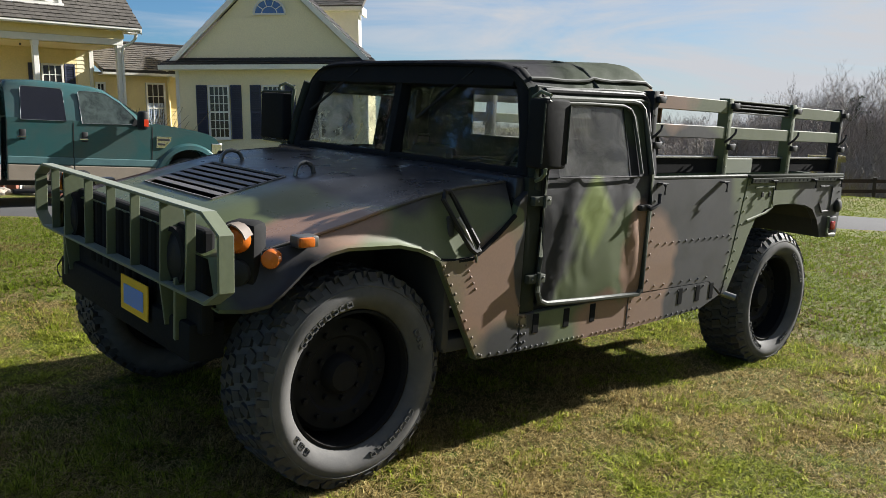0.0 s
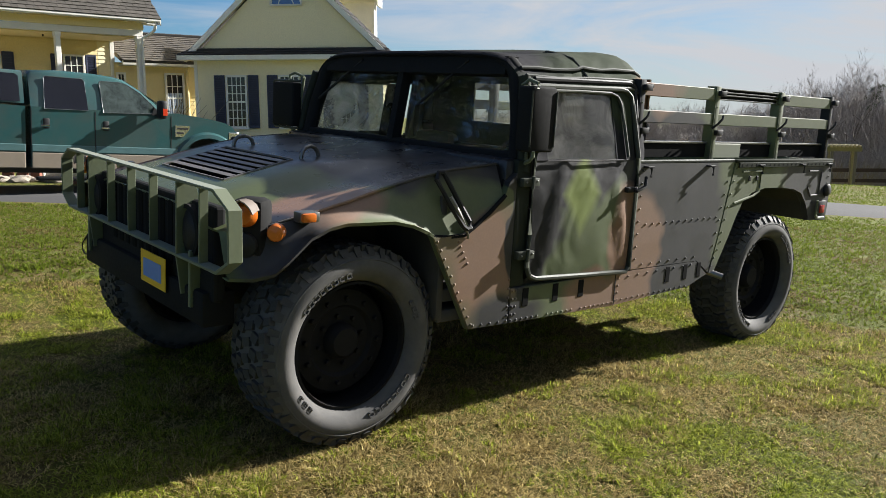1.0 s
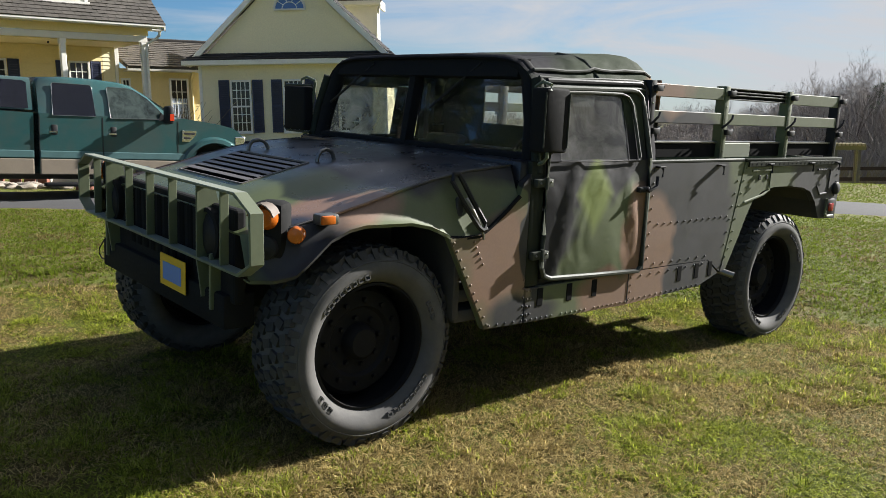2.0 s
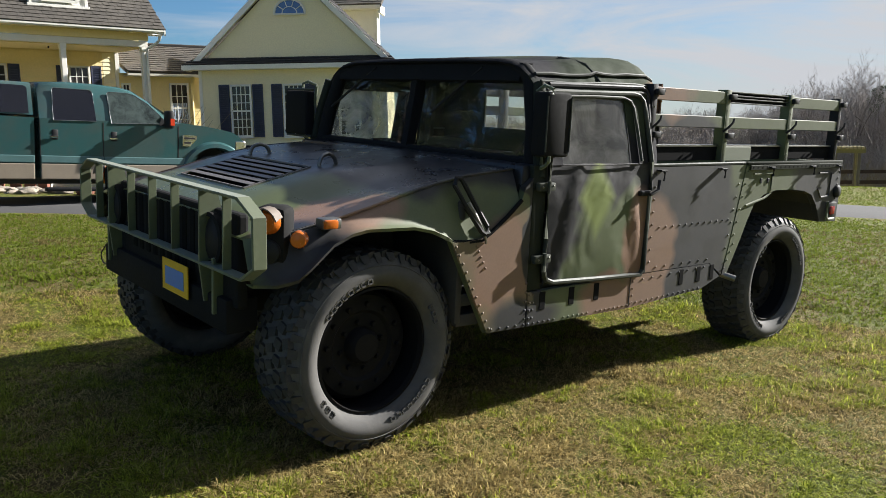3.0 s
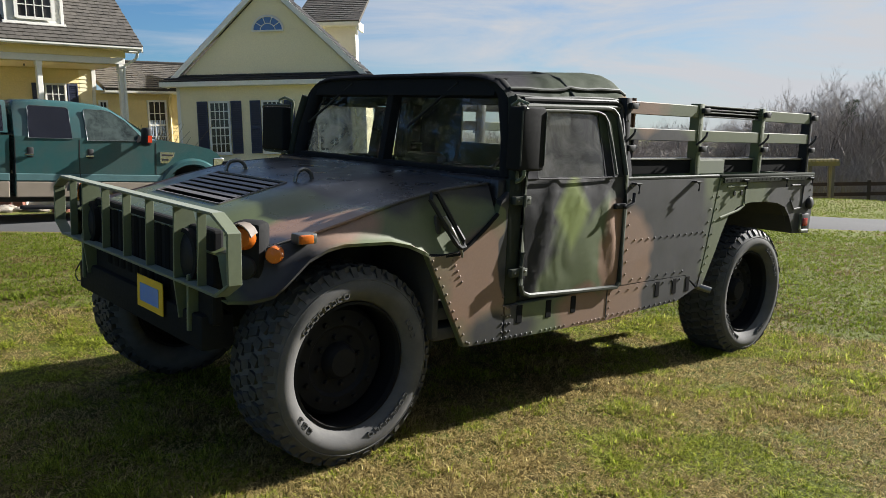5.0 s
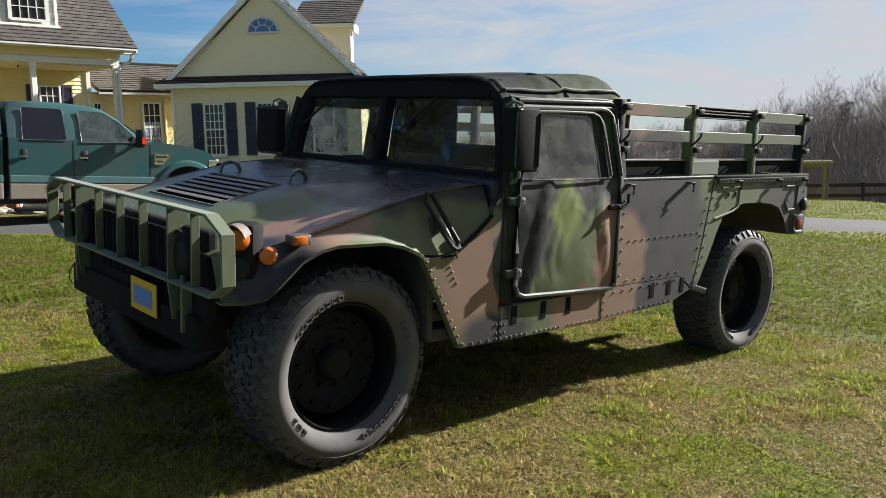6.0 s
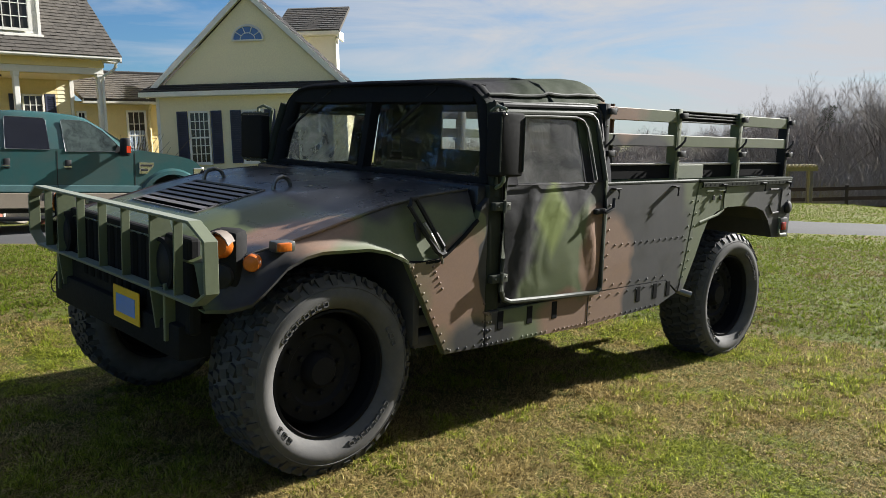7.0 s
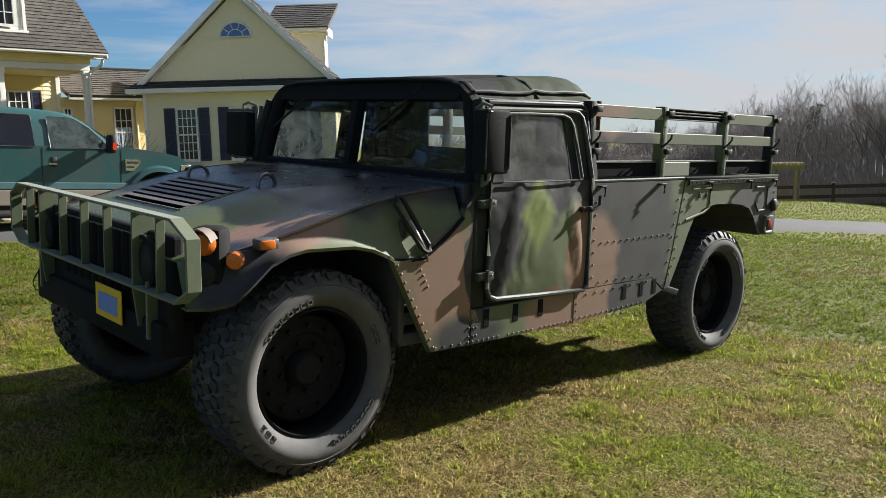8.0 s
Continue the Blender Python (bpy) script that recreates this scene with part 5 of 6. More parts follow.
part("siding", bm, M_SIDING, main, "cream lap siding")
bm = B()
box(bm, -0.41, -0.29, PY - 0.05, PY + 0.01, 0.3, 3.38, 0.004)
part("corner_trim", bm, M_TRIM_LIFTED, main)
bm = B()
box(bm, -14, -0.28, 0.16, PY, 3.38, 3.42)
part("porch_ceiling", bm, M_SIDING_WARMED, main)
bm = B()
box(bm, -14, -0.28, -0.02, 0.16, 3.40, 3.56, 0.006)
box(bm, -0.42, -0.28, 0.16, PY, 3.40, 3.56, 0.006)
part("porch_beam", bm, M_TRIM, main)
bm = B()
box(bm, -14, -0.26, -0.04, 0.0, 3.565, 3.76, 0.006)
part("fascia", bm, M_SIDING_WARMED, main)
bm = B()
box(bm, -14, 0.02, -0.34, 0.0, 3.765, 3.785)
part("soffit", bm, M_SIDING_WARMED, main)
bm = B()
prism(bm, [(-0.40, 3.835), (-0.40, 3.79), (-0.385, 3.765), (-0.36, 3.755), (-0.30, 3.755), (-0.30, 3.835)], "x", -14, 0.06)
part("gutter", bm, M_TRIM, main)
bm = B()
box(bm, -14, -0.30, 0.0, PY, -0.3, 0.80, 0.01)
part("porch_floor", bm, M_TRIM, main)
for x in (-0.38, -2.51, -4.65, -6.8, -8.9):
    bm = B()
    box(bm, x - 0.066, x + 0.066, 0.0, 0.13, 0.95, 3.28, 0.01)
    box(bm, x - 0.085, x + 0.085, -0.02, 0.15, 0.80, 0.95, 0.01)
    box(bm, x - 0.080, x + 0.080, -0.015, 0.145, 3.28, 3.398, 0.01)
    part("porch_post", bm, M_TRIM_LIFTED, main)
bm = B()
tube(bm, [(-0.05, -0.34, 3.76), (-0.06, -0.28, 3.58), (-0.10, -0.20, 3.50), (-0.30, -0.06, 3.36), (-0.33, -0.05, 3.20), (-0.33, -0.05, 0.6)], 0.040, 6)
part("downspout", bm, M_TRIM, main)
bm = B()
tube(bm, [(-2.55, 0.9, 3.38), (-2.55, 0.9, 3.33)], 0.02, 6)
part("ceiling_hook", bm, M_DARK, main)
roof_sheet("roof", main, ((-14, -0.40, 3.84), (0.08, -0.40, 3.84), (0.08, 4.4, 8.40), (-14, 4.4, 8.40)), M_SHINGLE, 46, 0.17)
bm = B()
prism(bm, [(-0.40, 3.68), (-0.40, 3.82), (4.4, 8.38), (4.4, 8.2)], "x", 0.035, 0.075)
part("rake_board", bm, M_TRIM, main)
bm = B()
prism(bm, [(-0.38, 3.70), (0.0, 3.70), (0.30, 3.96), (0.30, 4.3)], "x", -0.30, 0.03)
part("rake_return", bm, M_TRIM, main)
sash_window(main, -1.68, 1.45, 0.48, 1.46, 3, 6, PY, (True, True), 0.29)
sash_window(main, -3.85, 1.45, 0.48, 1.46, 3, 6, PY, (True, True), 0.29)
dor = thing("dormer", Matrix.Identity(4), "cream-sided dormer with a sash window", "")
dor.parent = main
DY = 0.10
bm = B()
box(bm, -3.22, -1.80, DY, 3.0, 4.10, 6.2)
part("wall", bm, M_TRIM, dor)
bm = B()
lap_siding(bm, lambda z: (-3.20, -1.84), 0, 0, 4.36, 6.2, DY)
part("siding", bm, M_TRIM, dor)
bm = B()
box(bm, -3.27, -1.74, DY - 0.07, DY, 4.25, 4.34, 0.005)
for x in (-3.22, -1.86):
    box(bm, x, x + 0.08, DY - 0.045, DY + 0.01, 4.34, 6.2, 0.005)
part("corner_trim", bm, M_TRIM_LIFTED, dor)
bm = B()
box(bm, -2.90, -2.10, DY - 0.06, DY - 0.03, 4.46, 6.0)
part("pane", bm, M_PANE, dor)
bm = B()
for x in (-2.94, -2.70, -2.50, -2.30, -2.05):
    wd = 0.045 if x in (-2.94, -2.05) else 0.010
    box(bm, x - wd, x + wd, DY - 0.09, DY - 0.06, 4.42, 6.0)
for z in (4.43, 4.75, 5.07, 5.4):
    wd = 0.035 if z == 4.43 else 0.010
    box(bm, -2.94, -2.05, DY - 0.088, DY - 0.062, z - wd, z + wd)
part("muntins", bm, M_TRIM, dor)

# ---- green pickup on the drive ----
M_TEAL = plain("teal_car_paint", (0.032, 0.100, 0.102), 0.24, 0.2, wear=(0.085, 0.098, 0.088), coarse=1.6, fine=200, bump=0.02, amount=0.75)
M_TAN = plain("tan_car_paint", (0.26, 0.215, 0.165), 0.4, wear=(0.20, 0.165, 0.125), coarse=4, bump=0.02)
# moulding paler than the body teal: its soft highlight put into colour
M_PALE_TRIM = plain("highlight_pale_moulding", (0.075, 0.155, 0.158), 0.4, bump=0)
M_RED_BRIGHT = plain("orange_red_reflector", (0.70, 0.06, 0.02), 0.2, bump=0.1, fine=120)
M_CHROME = plain("chrome", (0.75, 0.75, 0.75), 0.15, 1.0, bump=0, amount=0.1)
M_SEAL = plain("window_trim", (0.14, 0.16, 0.16), 0.3, 0.6, bump=0, amount=0.2)
M_CARGLASS = plain("tinted_car_glass", (0.012, 0.013, 0.024), 0.05, spec=0.9, bump=0.0)
# opaque panes: pale patches stand for daylight seen through the cab
M_CARGLASS2 = plain("daylight_patched_car_glass", (0.13, 0.17, 0.155), 0.10, wear=(0.015, 0.022, 0.022), coarse=6.5, spec=0.9, bump=0.0, amount=0.9)
PKZ = 0.07
pickup = thing("pickup_truck", pose(3.277, 9.519, 0, 0, 3.54, 1), "teal crew-cab pickup with tan lower panels, parked on the drive", "pickup truck")
PW = 2.0


def arch_pts(cx, r, z0, n=12):
    return [(cx + r * math.cos(q), max(z0, PKZ + 0.39 + r * math.sin(q))) for q in (math.pi * (1 - k / n) for k in range(n + 1))]


bm = B()
low = [(-2.06, 0.46), (0.20, 0.46)] + arch_pts(0.74, 0.53, 0.46) + [(1.29, 0.50), (1.33, 0.66), (1.33, 0.88), (1.30, 1.02), (1.26, 1.12), (1.18, 1.205), (1.06, 1.262), (0.85, 1.305), (0.55, 1.345), (0.16, 1.385), (0.05, 1.36), (-2.06, 1.36)]
prism(bm, low, "y", 0.0, PW)
part("cab_body", bm, M_TEAL, pickup, "", True, 35)
bm = B()
prism(bm, [(-5.0, 0.50), (-4.33, 0.50)] + arch_pts(-3.8, 0.505, 0.50) + [(-3.27, 0.50), (-2.13, 0.48), (-2.13, 1.36), (-5.0, 1.42)], "y", 0.02, PW - 0.02)
part("cargo_box", bm, M_TEAL, pickup, "", True, 35)
for x0, x1 in ((-4.98, -4.34), (-3.26, -2.14), (-2.055, -1.135), (-1.125, 0.20)):
    bm = B()
    box(bm, x0, x1, -0.014, 0.05, 0.44, 0.68, 0.014)
    part("lower_panel", bm, M_TAN, pickup, "tan lower body panel")
    bm = B()
    box(bm, x0, x1, -0.018, 0.03, 0.690, 0.80, 0.010)
    part("side_moulding", bm, M_PALE_TRIM, pickup, "side moulding in teal paled for its highlight")
# greenhouse, leaning in towards the roof
bm = B()
prof = [(-2.06, 1.33), (-2.06, 1.83), (-2.00, 1.892), (-1.60, 1.925), (-1.15, 1.925), (-0.82, 1.905), (-0.64, 1.868), (-0.36, 1.715), (0.14, 1.345)]
rows = []
for y, dz, k in ((0.012, 0.0, 0.02), (0.075, 0, 0.55), (0.150, 0.0, 0.92), (0.20, 0.0, 1.0), (0.45, 0.02, 1.0), (1.0, 0.03, 1.0), (1.55, 0.02, 1.0), (1.80, 0.0, 1.0), (1.85, 0.0, 0.92), (1.925, 0.0, 0.55), (1.988, 0.0, 0.02)):
    rows.append([(x, y, 1.33 + (z + dz - 1.33) * k) for x, z in prof])
skin(bm, rows)
bm.faces.new([bm.verts.new(r[0]) for r in rows])
part("cab_roof", bm, M_TEAL, pickup, "", True, 50)


def side_y(z):
    f = (z - 1.33) / 0.55
    return 0.012 + 0.118 * max(0, f) - 0.016


for nm, pts, mat in (("rear_side_window", [(-1.868, 1.335), (-1.858, 1.80), (-1.835, 1.825), (-1.30, 1.825), (-1.268, 1.79), (-1.236, 1.345)], M_CARGLASS), ("front_side_window", [(-1.008, 1.325), (-1.045, 1.79), (-1.02, 1.815), (-0.72, 1.815), (-0.62, 1.79), (-0.40, 1.66), (-0.20, 1.47), (-0.18, 1.40), (-0.24, 1.35)], M_CARGLASS2)):
    bm = B()
    v = [bm.verts.new((x, side_y(z) - 0.008, z)) for x, z in pts]
    bm.faces.new(v)
    bmesh.ops.solidify(bm, geom=list(bm.faces), thickness=-0.010)
    win = part(nm, bm, mat, pickup, "tinted side window")
    bm = B()
    tube(bm, [(x, side_y(z) - 0.006, z) for x, z in pts], 0.007, 5, True)
    part("window_seal", bm, M_SEAL, win)
bm = B()
v = [bm.verts.new(p) for p in ((-0.60, 0.24, 1.862), (-0.60, 1.76, 1.862), (0.13, 1.90, 1.40), (0.13, 0.10, 1.40))]
bm.faces.new(v)
bmesh.ops.solidify(bm, geom=list(bm.faces), thickness=0.006)
part("windscreen", bm, M_CARGLASS2, pickup, "raked windscreen")
for x in (-2.056, -1.130, 0.09):
    bm = B()
    box(bm, x - 0.006, x + 0.006, -0.004, 0.02, 0.74, 1.33)
    part("door_gap", bm, M_DARK, pickup)
for x in (-1.88, -1.00):
    bm = B()
    box(bm, x - 0.015, x + 0.085, -0.010, 0.03, 1.04, 1.20, 0.02)
    hd = part("door_handle", bm, M_DARK, pickup, "dark door handle recess", True)
    bm = B()
    tube(bm, [(x - 0.05, -0.03, 1.085), (x + 0.07, -0.03, 1.085)], 0.018, 6)
    part("pull", bm, M_CHROME, hd)
bm = B()
box(bm, -0.20, -0.08, -0.28, -0.07, 1.28, 1.57, 0.04)
tube(bm, [(-0.10, -0.12, 1.33), (-0.12, 0.03, 1.36)], 0.03, 8)
prism(bm, [(-0.24, 1.33), (-0.02, 1.30), (-0.20, 1.46)], "y", -0.012, 0.03)
mir = part("tow_mirror", bm, M_DARK, pickup, "black towing mirror with a red reflector", True)
bm = B()
box(bm, -0.16, -0.09, -0.284, -0.279, 1.33, 1.44, 0.001)
part("reflector", bm, M_RED_BRIGHT, mir, "orange-red reflector")
bm = B()
prism(bm, [(0.155, 1.00), (0.155, 1.186), (0.407, 1.186), (0.40, 1.12), (0.29, 1.00)], "y", -0.02, 0.01, 0.006)
vent = part("fender_vent", bm, M_CHROME, pickup, "chrome fender vent")
for z in (1.045, 1.12):
    bm = B()
    box(bm, 0.18, 0.30 if z < 1.06 else 0.375, -0.024, 0.0, z, z + 0.032, 0.003)
    part("vent_slot", bm, M_DARK, vent)
bm = B()
lip = [arch_pts(0.74, r, 0.52, 20) for r in (0.515, 0.535, 0.60, 0.64)]
skin(bm, [[(x, y, z) for x, z in row] for row, y in zip(lip, (0.05, -0.055, -0.045, 0.002))])
part("wheel_arch", bm, M_TEAL, pickup, "", True)
bm = B()
box(bm, 1.10, 1.325, -0.004, 0.34, 0.90, 1.13, 0.03)
part("headlamp", bm, M_CHROME, pickup)
bm = B()
box(bm, -2.0, 0.10, -0.09, 0.06, 0.26, 0.32, 0.02)
part("running_board", bm, M_DARK, pickup, "", True)
bm = B()
box(bm, -4.9, 1.2, 0.25, PW - 0.25, 0.36, 0.56, 0.02)
for x in (0.77, -3.8):
    box(bm, x - 0.5, x + 0.5, 0.30, PW - 0.30, 0.5, 0.98, 0.02)
part("chassis", bm, M_UNDER, pickup)
for x in (0.74, -3.8):
    for y, s in ((0.16, -1), (PW - 0.16, 1)):
        bm = B()
        at = Matrix.Translation((x, y, PKZ + 0.39))
        revolve(bm, [(0.22, s * 0.10), (0.25, s * 0.13), (0.33, s * 0.135), (0.375, s * 0.11), (0.39, s * 0.06), (0.39, -s * 0.06), (0.375, -s * 0.11), (0.25, -s * 0.13)], 36, "y", at, caps=False)
        t = part("wheel", bm, M_TYRE, pickup, "", True)
        bm = B()
        revolve(bm, [(0.225, s * 0.09), (0.20, s * 0.06), (0.10, s * 0.11), (0.0, s * 0.115)], 24, "y", at, caps=False)
        part("rim", bm, M_CHROME, t, "", True)

# cap over the pickup's cargo box
bm = B()
cap = []
for y, z in ((0.03, 1.40), (0.075, 1.62), (0.14, 1.84), (0.20, 1.885), (1.0, 1.91), (1.80, 1.885), (1.86, 1.84), (1.925, 1.62), (1.97, 1.40)):
    cap.append([(-4.98, y, z), (-4.86, y, z), (-2.18, y, z), (-2.14, y, z)])
skin(bm, cap, 0.02)
for x in (-4.95, -2.15):
    bm.faces.new([bm.verts.new((x, y, z)) for y, z in ((0.04, 1.40), (0.15, 1.83), (1.85, 1.83), (1.96, 1.40))])
shell = part("truck_cap", bm, M_TEAL, pickup, "teal cap over the cargo box", True, 40)
bm = B()
v = [bm.verts.new((x, 0.03 + (z - 1.40) * 0.245 - 0.014, z)) for x, z in ((-4.6, 1.42), (-4.6, 1.80), (-4.56, 1.83), (-2.25, 1.83), (-2.20, 1.80), (-2.20, 1.42))]
bm.faces.new(v)
bmesh.ops.solidify(bm, geom=list(bm.faces), thickness=-0.008)
part("cap_window", bm, M_CARGLASS, shell, "dark tinted window")


# ---- fence ----
M_FENCE = plain("dark_brown_fence_wood", (0.050, 0.036, 0.026), 0.8, wear=(0.085, 0.066, 0.05), coarse=6, fine=40, bump=0.4, dist=0.004)
fence = thing("rail_fence", pose(31.616, 9.212, 0, 0, 0, -60), "dark brown board fence along the field", "fence")


def fence_z(s):
    return max(-2.1, -1.90 + 0.02 * s)


for k in range(-6, 9):
    s = k * 2.45
    bm = B()
    box(bm, s - 0.065, s + 0.065, -0.06, 0.06, fence_z(s) - 1.2, fence_z(s) + 1.16, 0.01)
    part("post", bm, M_FENCE, fence)
    for h in (1.02, 0.63, 0.24):
        if k < 8:
            bm = B()
            z0, z1 = fence_z(s) + h + random.uniform(-0.015, 0.015), fence_z(s + 2.45) + h + random.uniform(-0.015, 0.015)
            v = [bm.verts.new(p) for p in ((s, -0.085, z0 - 0.07), (s + 2.44, -0.085, z1 - 0.07), (s + 2.44, -0.085, z1 + 0.07), (s, -0.085, z0 + 0.07))]
            f = bm.faces.new(v)
            bmesh.ops.solidify(bm, geom=[f], thickness=0.03)
            part("rail", bm, M_FENCE, fence)

# ---- arbour by the fence ----
M_WOOD = plain("weathered_wood", (0.17, 0.14, 0.10), 0.8, coarse=5, bump=0.4)
# lighter copy of the wood: sun on beams, slats and lattice as colour
M_WOOD_LIT = plain("sunlit_yellowed_wood", (0.26, 0.22, 0.10), 0.8, wear=(0.16, 0.14, 0.08), coarse=5, bump=0.4)
arbour = thing("garden_arbour", pose(28.9, 10.3, -1.72, 0, 0, -58), "weathered wooden garden arbour with slatted roof", "arbour")
for x in (0.0, 0.80):
    for y in (0.0, 0.9):
        bm = B()
        box(bm, x - 0.05, x + 0.05, y - 0.05, y + 0.05, -0.3, 1.72, 0.006)
        part("post", bm, M_WOOD, arbour)
for y in (-0.06, 0.96):
    bm = B()
    box(bm, -0.18, 1.0, y - 0.02, y + 0.02, 1.62, 1.76, 0.005)
    part("beam", bm, M_WOOD_LIT, arbour)
for k in range(9):
    x = -0.14 + k * 0.135
    bm = B()
    box(bm, x - 0.02, x + 0.02, -0.28, 1.18, 1.76, 1.85, 0.004)
    part("slat", bm, M_WOOD_LIT, arbour)
for k in range(9):
    for q in (0.0, 0.80):
        bm = B()
        tube(bm, [(q, k * 0.11, 0.05), (q + random.uniform(-0.03, 0.03), k * 0.11 + 0.02, 1.6)], 0.013, 4)
        part("lattice_slat", bm, M_WOOD_LIT, arbour)

# ---- stones and edging beyond the drive ----
M_STONE = plain("field_stone", (0.36, 0.31, 0.25), 0.9, wear=(0.12, 0.10, 0.08), coarse=7, fine=30, bump=0.5, dist=0.01, amount=0.8)
M_BRICK = plain("red_brick", (0.26, 0.10, 0.065), 0.9, wear=(0.16, 0.07, 0.05), coarse=9, bump=0.4)
M_BLOCK = plain("pale_concrete", (0.48, 0.45, 0.40), 0.9, coarse=6, bump=0.3)
rnd = random.Random(7)


def stone(r, seed):
    bm = B()
    bmesh.ops.create_icosphere(bm, subdivisions=2, radius=1.0)
    for v in bm.verts:
        d = v.co.copy()
        v.co *= 1 + 0.35 * noise.noise(d * 1.3 + Vector((seed, 0, 0))) + 0.12 * noise.noise(d * 4 + Vector((0, seed, 0)))
        v.co.x *= r * rnd.uniform(0.95, 1.05) * 1.3
        v.co.y *= r
        v.co.z *= r * 0.62
    return bm


stone_meshes = []
for k in range(5):
    ob = part("garden_stone", stone(1.0, k * 7.3), M_STONE if k < 4 else M_BRICK, None, "", True, 50)
    tagged(ob, "rough brown field stone in the garden edging", "stone", "stones edging the garden")
    stone_meshes.append(ob)
    ob.location = (-0.6 + 0.8 * k, 15.0 - 0.75 * k, ground_z(-0.6 + 0.8 * k, 15.0 - 0.75 * k) + 0.03)
    ob.scale = (0.14, 0.14, 0.14)
for k in range(64):
    u = rnd.uniform(0, 1)
    x = -0.6 + 3.5 * u + rnd.uniform(-0.1, 0.1)
    y = 15.1 - 2.9 * u + rnd.uniform(-0.40, 0.40)
    ob = stone_meshes[rnd.randrange(4) if x > 0.2 else rnd.randrange(5)].copy()
    scene.collection.objects.link(ob)
    r = rnd.uniform(0.06, 0.17)
    ob.scale = (r, r * rnd.uniform(0.7, 1.1), r * rnd.uniform(0.6, 1.0))
    ob.rotation_euler = (rnd.uniform(-0.2, 0.2), rnd.uniform(-0.2, 0.2), rnd.uniform(0, 6.28))
    ob.location = (x, y, ground_z(x, y) + r * 0.3)
bm = B()
box(bm, -0.24, 0.24, -0.14, 0.14, 0.0, 0.17, 0.012)
blk = part("concrete_block", bm, M_BLOCK, None, "", True)
blk.matrix_world = pose(2.62, 15.03, ground_z(2.62, 15.03) - 0.02, 0, 0, -42)
tagged(blk, "pale concrete block beside the garden stones", "block")

bm = B()
box(bm, 0.0, 1.6, -0.11, 0.11, -0.05, 0.10, 0.012)
slab = part("concrete_kerb", bm, M_BLOCK, None, "", True)
slab.matrix_world = pose(2.80, 14.95, ground_z(2.8, 14.95), 0, 0, -28)
tagged(slab, "low pale concrete kerb edging the garden bed", "kerb")
bm = B()
box(bm, -0.10, 0.10, -0.05, 0.05, 0.0, 0.062, 0.004, None, 1)
first_brick = part("loose_brick", bm, M_BRICK, None)
for k in range(22):
    ob = first_brick if k == 0 else first_brick.copy()
    if k:
        scene.collection.objects.link(ob)
    x, y = 1.45 + 0.24 * (k % 5) + rnd.uniform(-0.03, 0.03), 14.85 - 0.20 * (k % 5) + rnd.uniform(-0.04, 0.04)
    ob.matrix_world = pose(x, y, ground_z(x, y) + 0.064 * (k // 5), 0, 0, -40 + rnd.uniform(-14, 14))
    tagged(ob, "red brick lying in a loose stack by the garden stones", "brick", "loose bricks")

# ---- bare trees ----
M_BARK = plain("grey_brown_bark", (0.105, 0.085, 0.070), 0.95, wear=(0.18, 0.155, 0.135), coarse=1.5, fine=18, bump=0.4, dist=0.01, amount=0.7)
M_TWIG = plain("winter_twigs", (0.26, 0.23, 0.21), 0.95, wear=(0.165, 0.145, 0.13), coarse=0.6, fine=10, bump=0)


def limb_mesh(name, runs, material, parent=None, kind=""):
    """Many tapered three- or four-sided limbs in one mesh. runs: (list of points, first radius, last radius, sides)."""
    verts, faces = [], []
    for pts, r0, r1, sides in runs:
        base = len(verts)
        n = len(pts)
        for i, p in enumerate(pts):
            d = (pts[min(i + 1, n - 1)] - pts[max(i - 1, 0)]).normalized()
            a = d.cross(Vector((0.3, 1, 0.2))).normalized()
            b = d.cross(a)
            r = r0 + (r1 - r0) * i / (n - 1)
            for k in range(sides):
                q = 2 * math.pi * k / sides
                verts.append(p + (a * math.cos(q) + b * math.sin(q)) * r)
        for i in range(n - 1):
            for k in range(sides):
                faces.append((base + i * sides + k, base + i * sides + (k + 1) % sides, base + (i + 1) * sides + (k + 1) % sides, base + (i + 1) * sides + k))
    me = bpy.data.meshes.new(name)
    me.from_pydata(verts, [], faces)
    me.materials.append(material)
    ob = new(name, me)
    ob.parent = parent
    return tagged(ob, kind=kind)


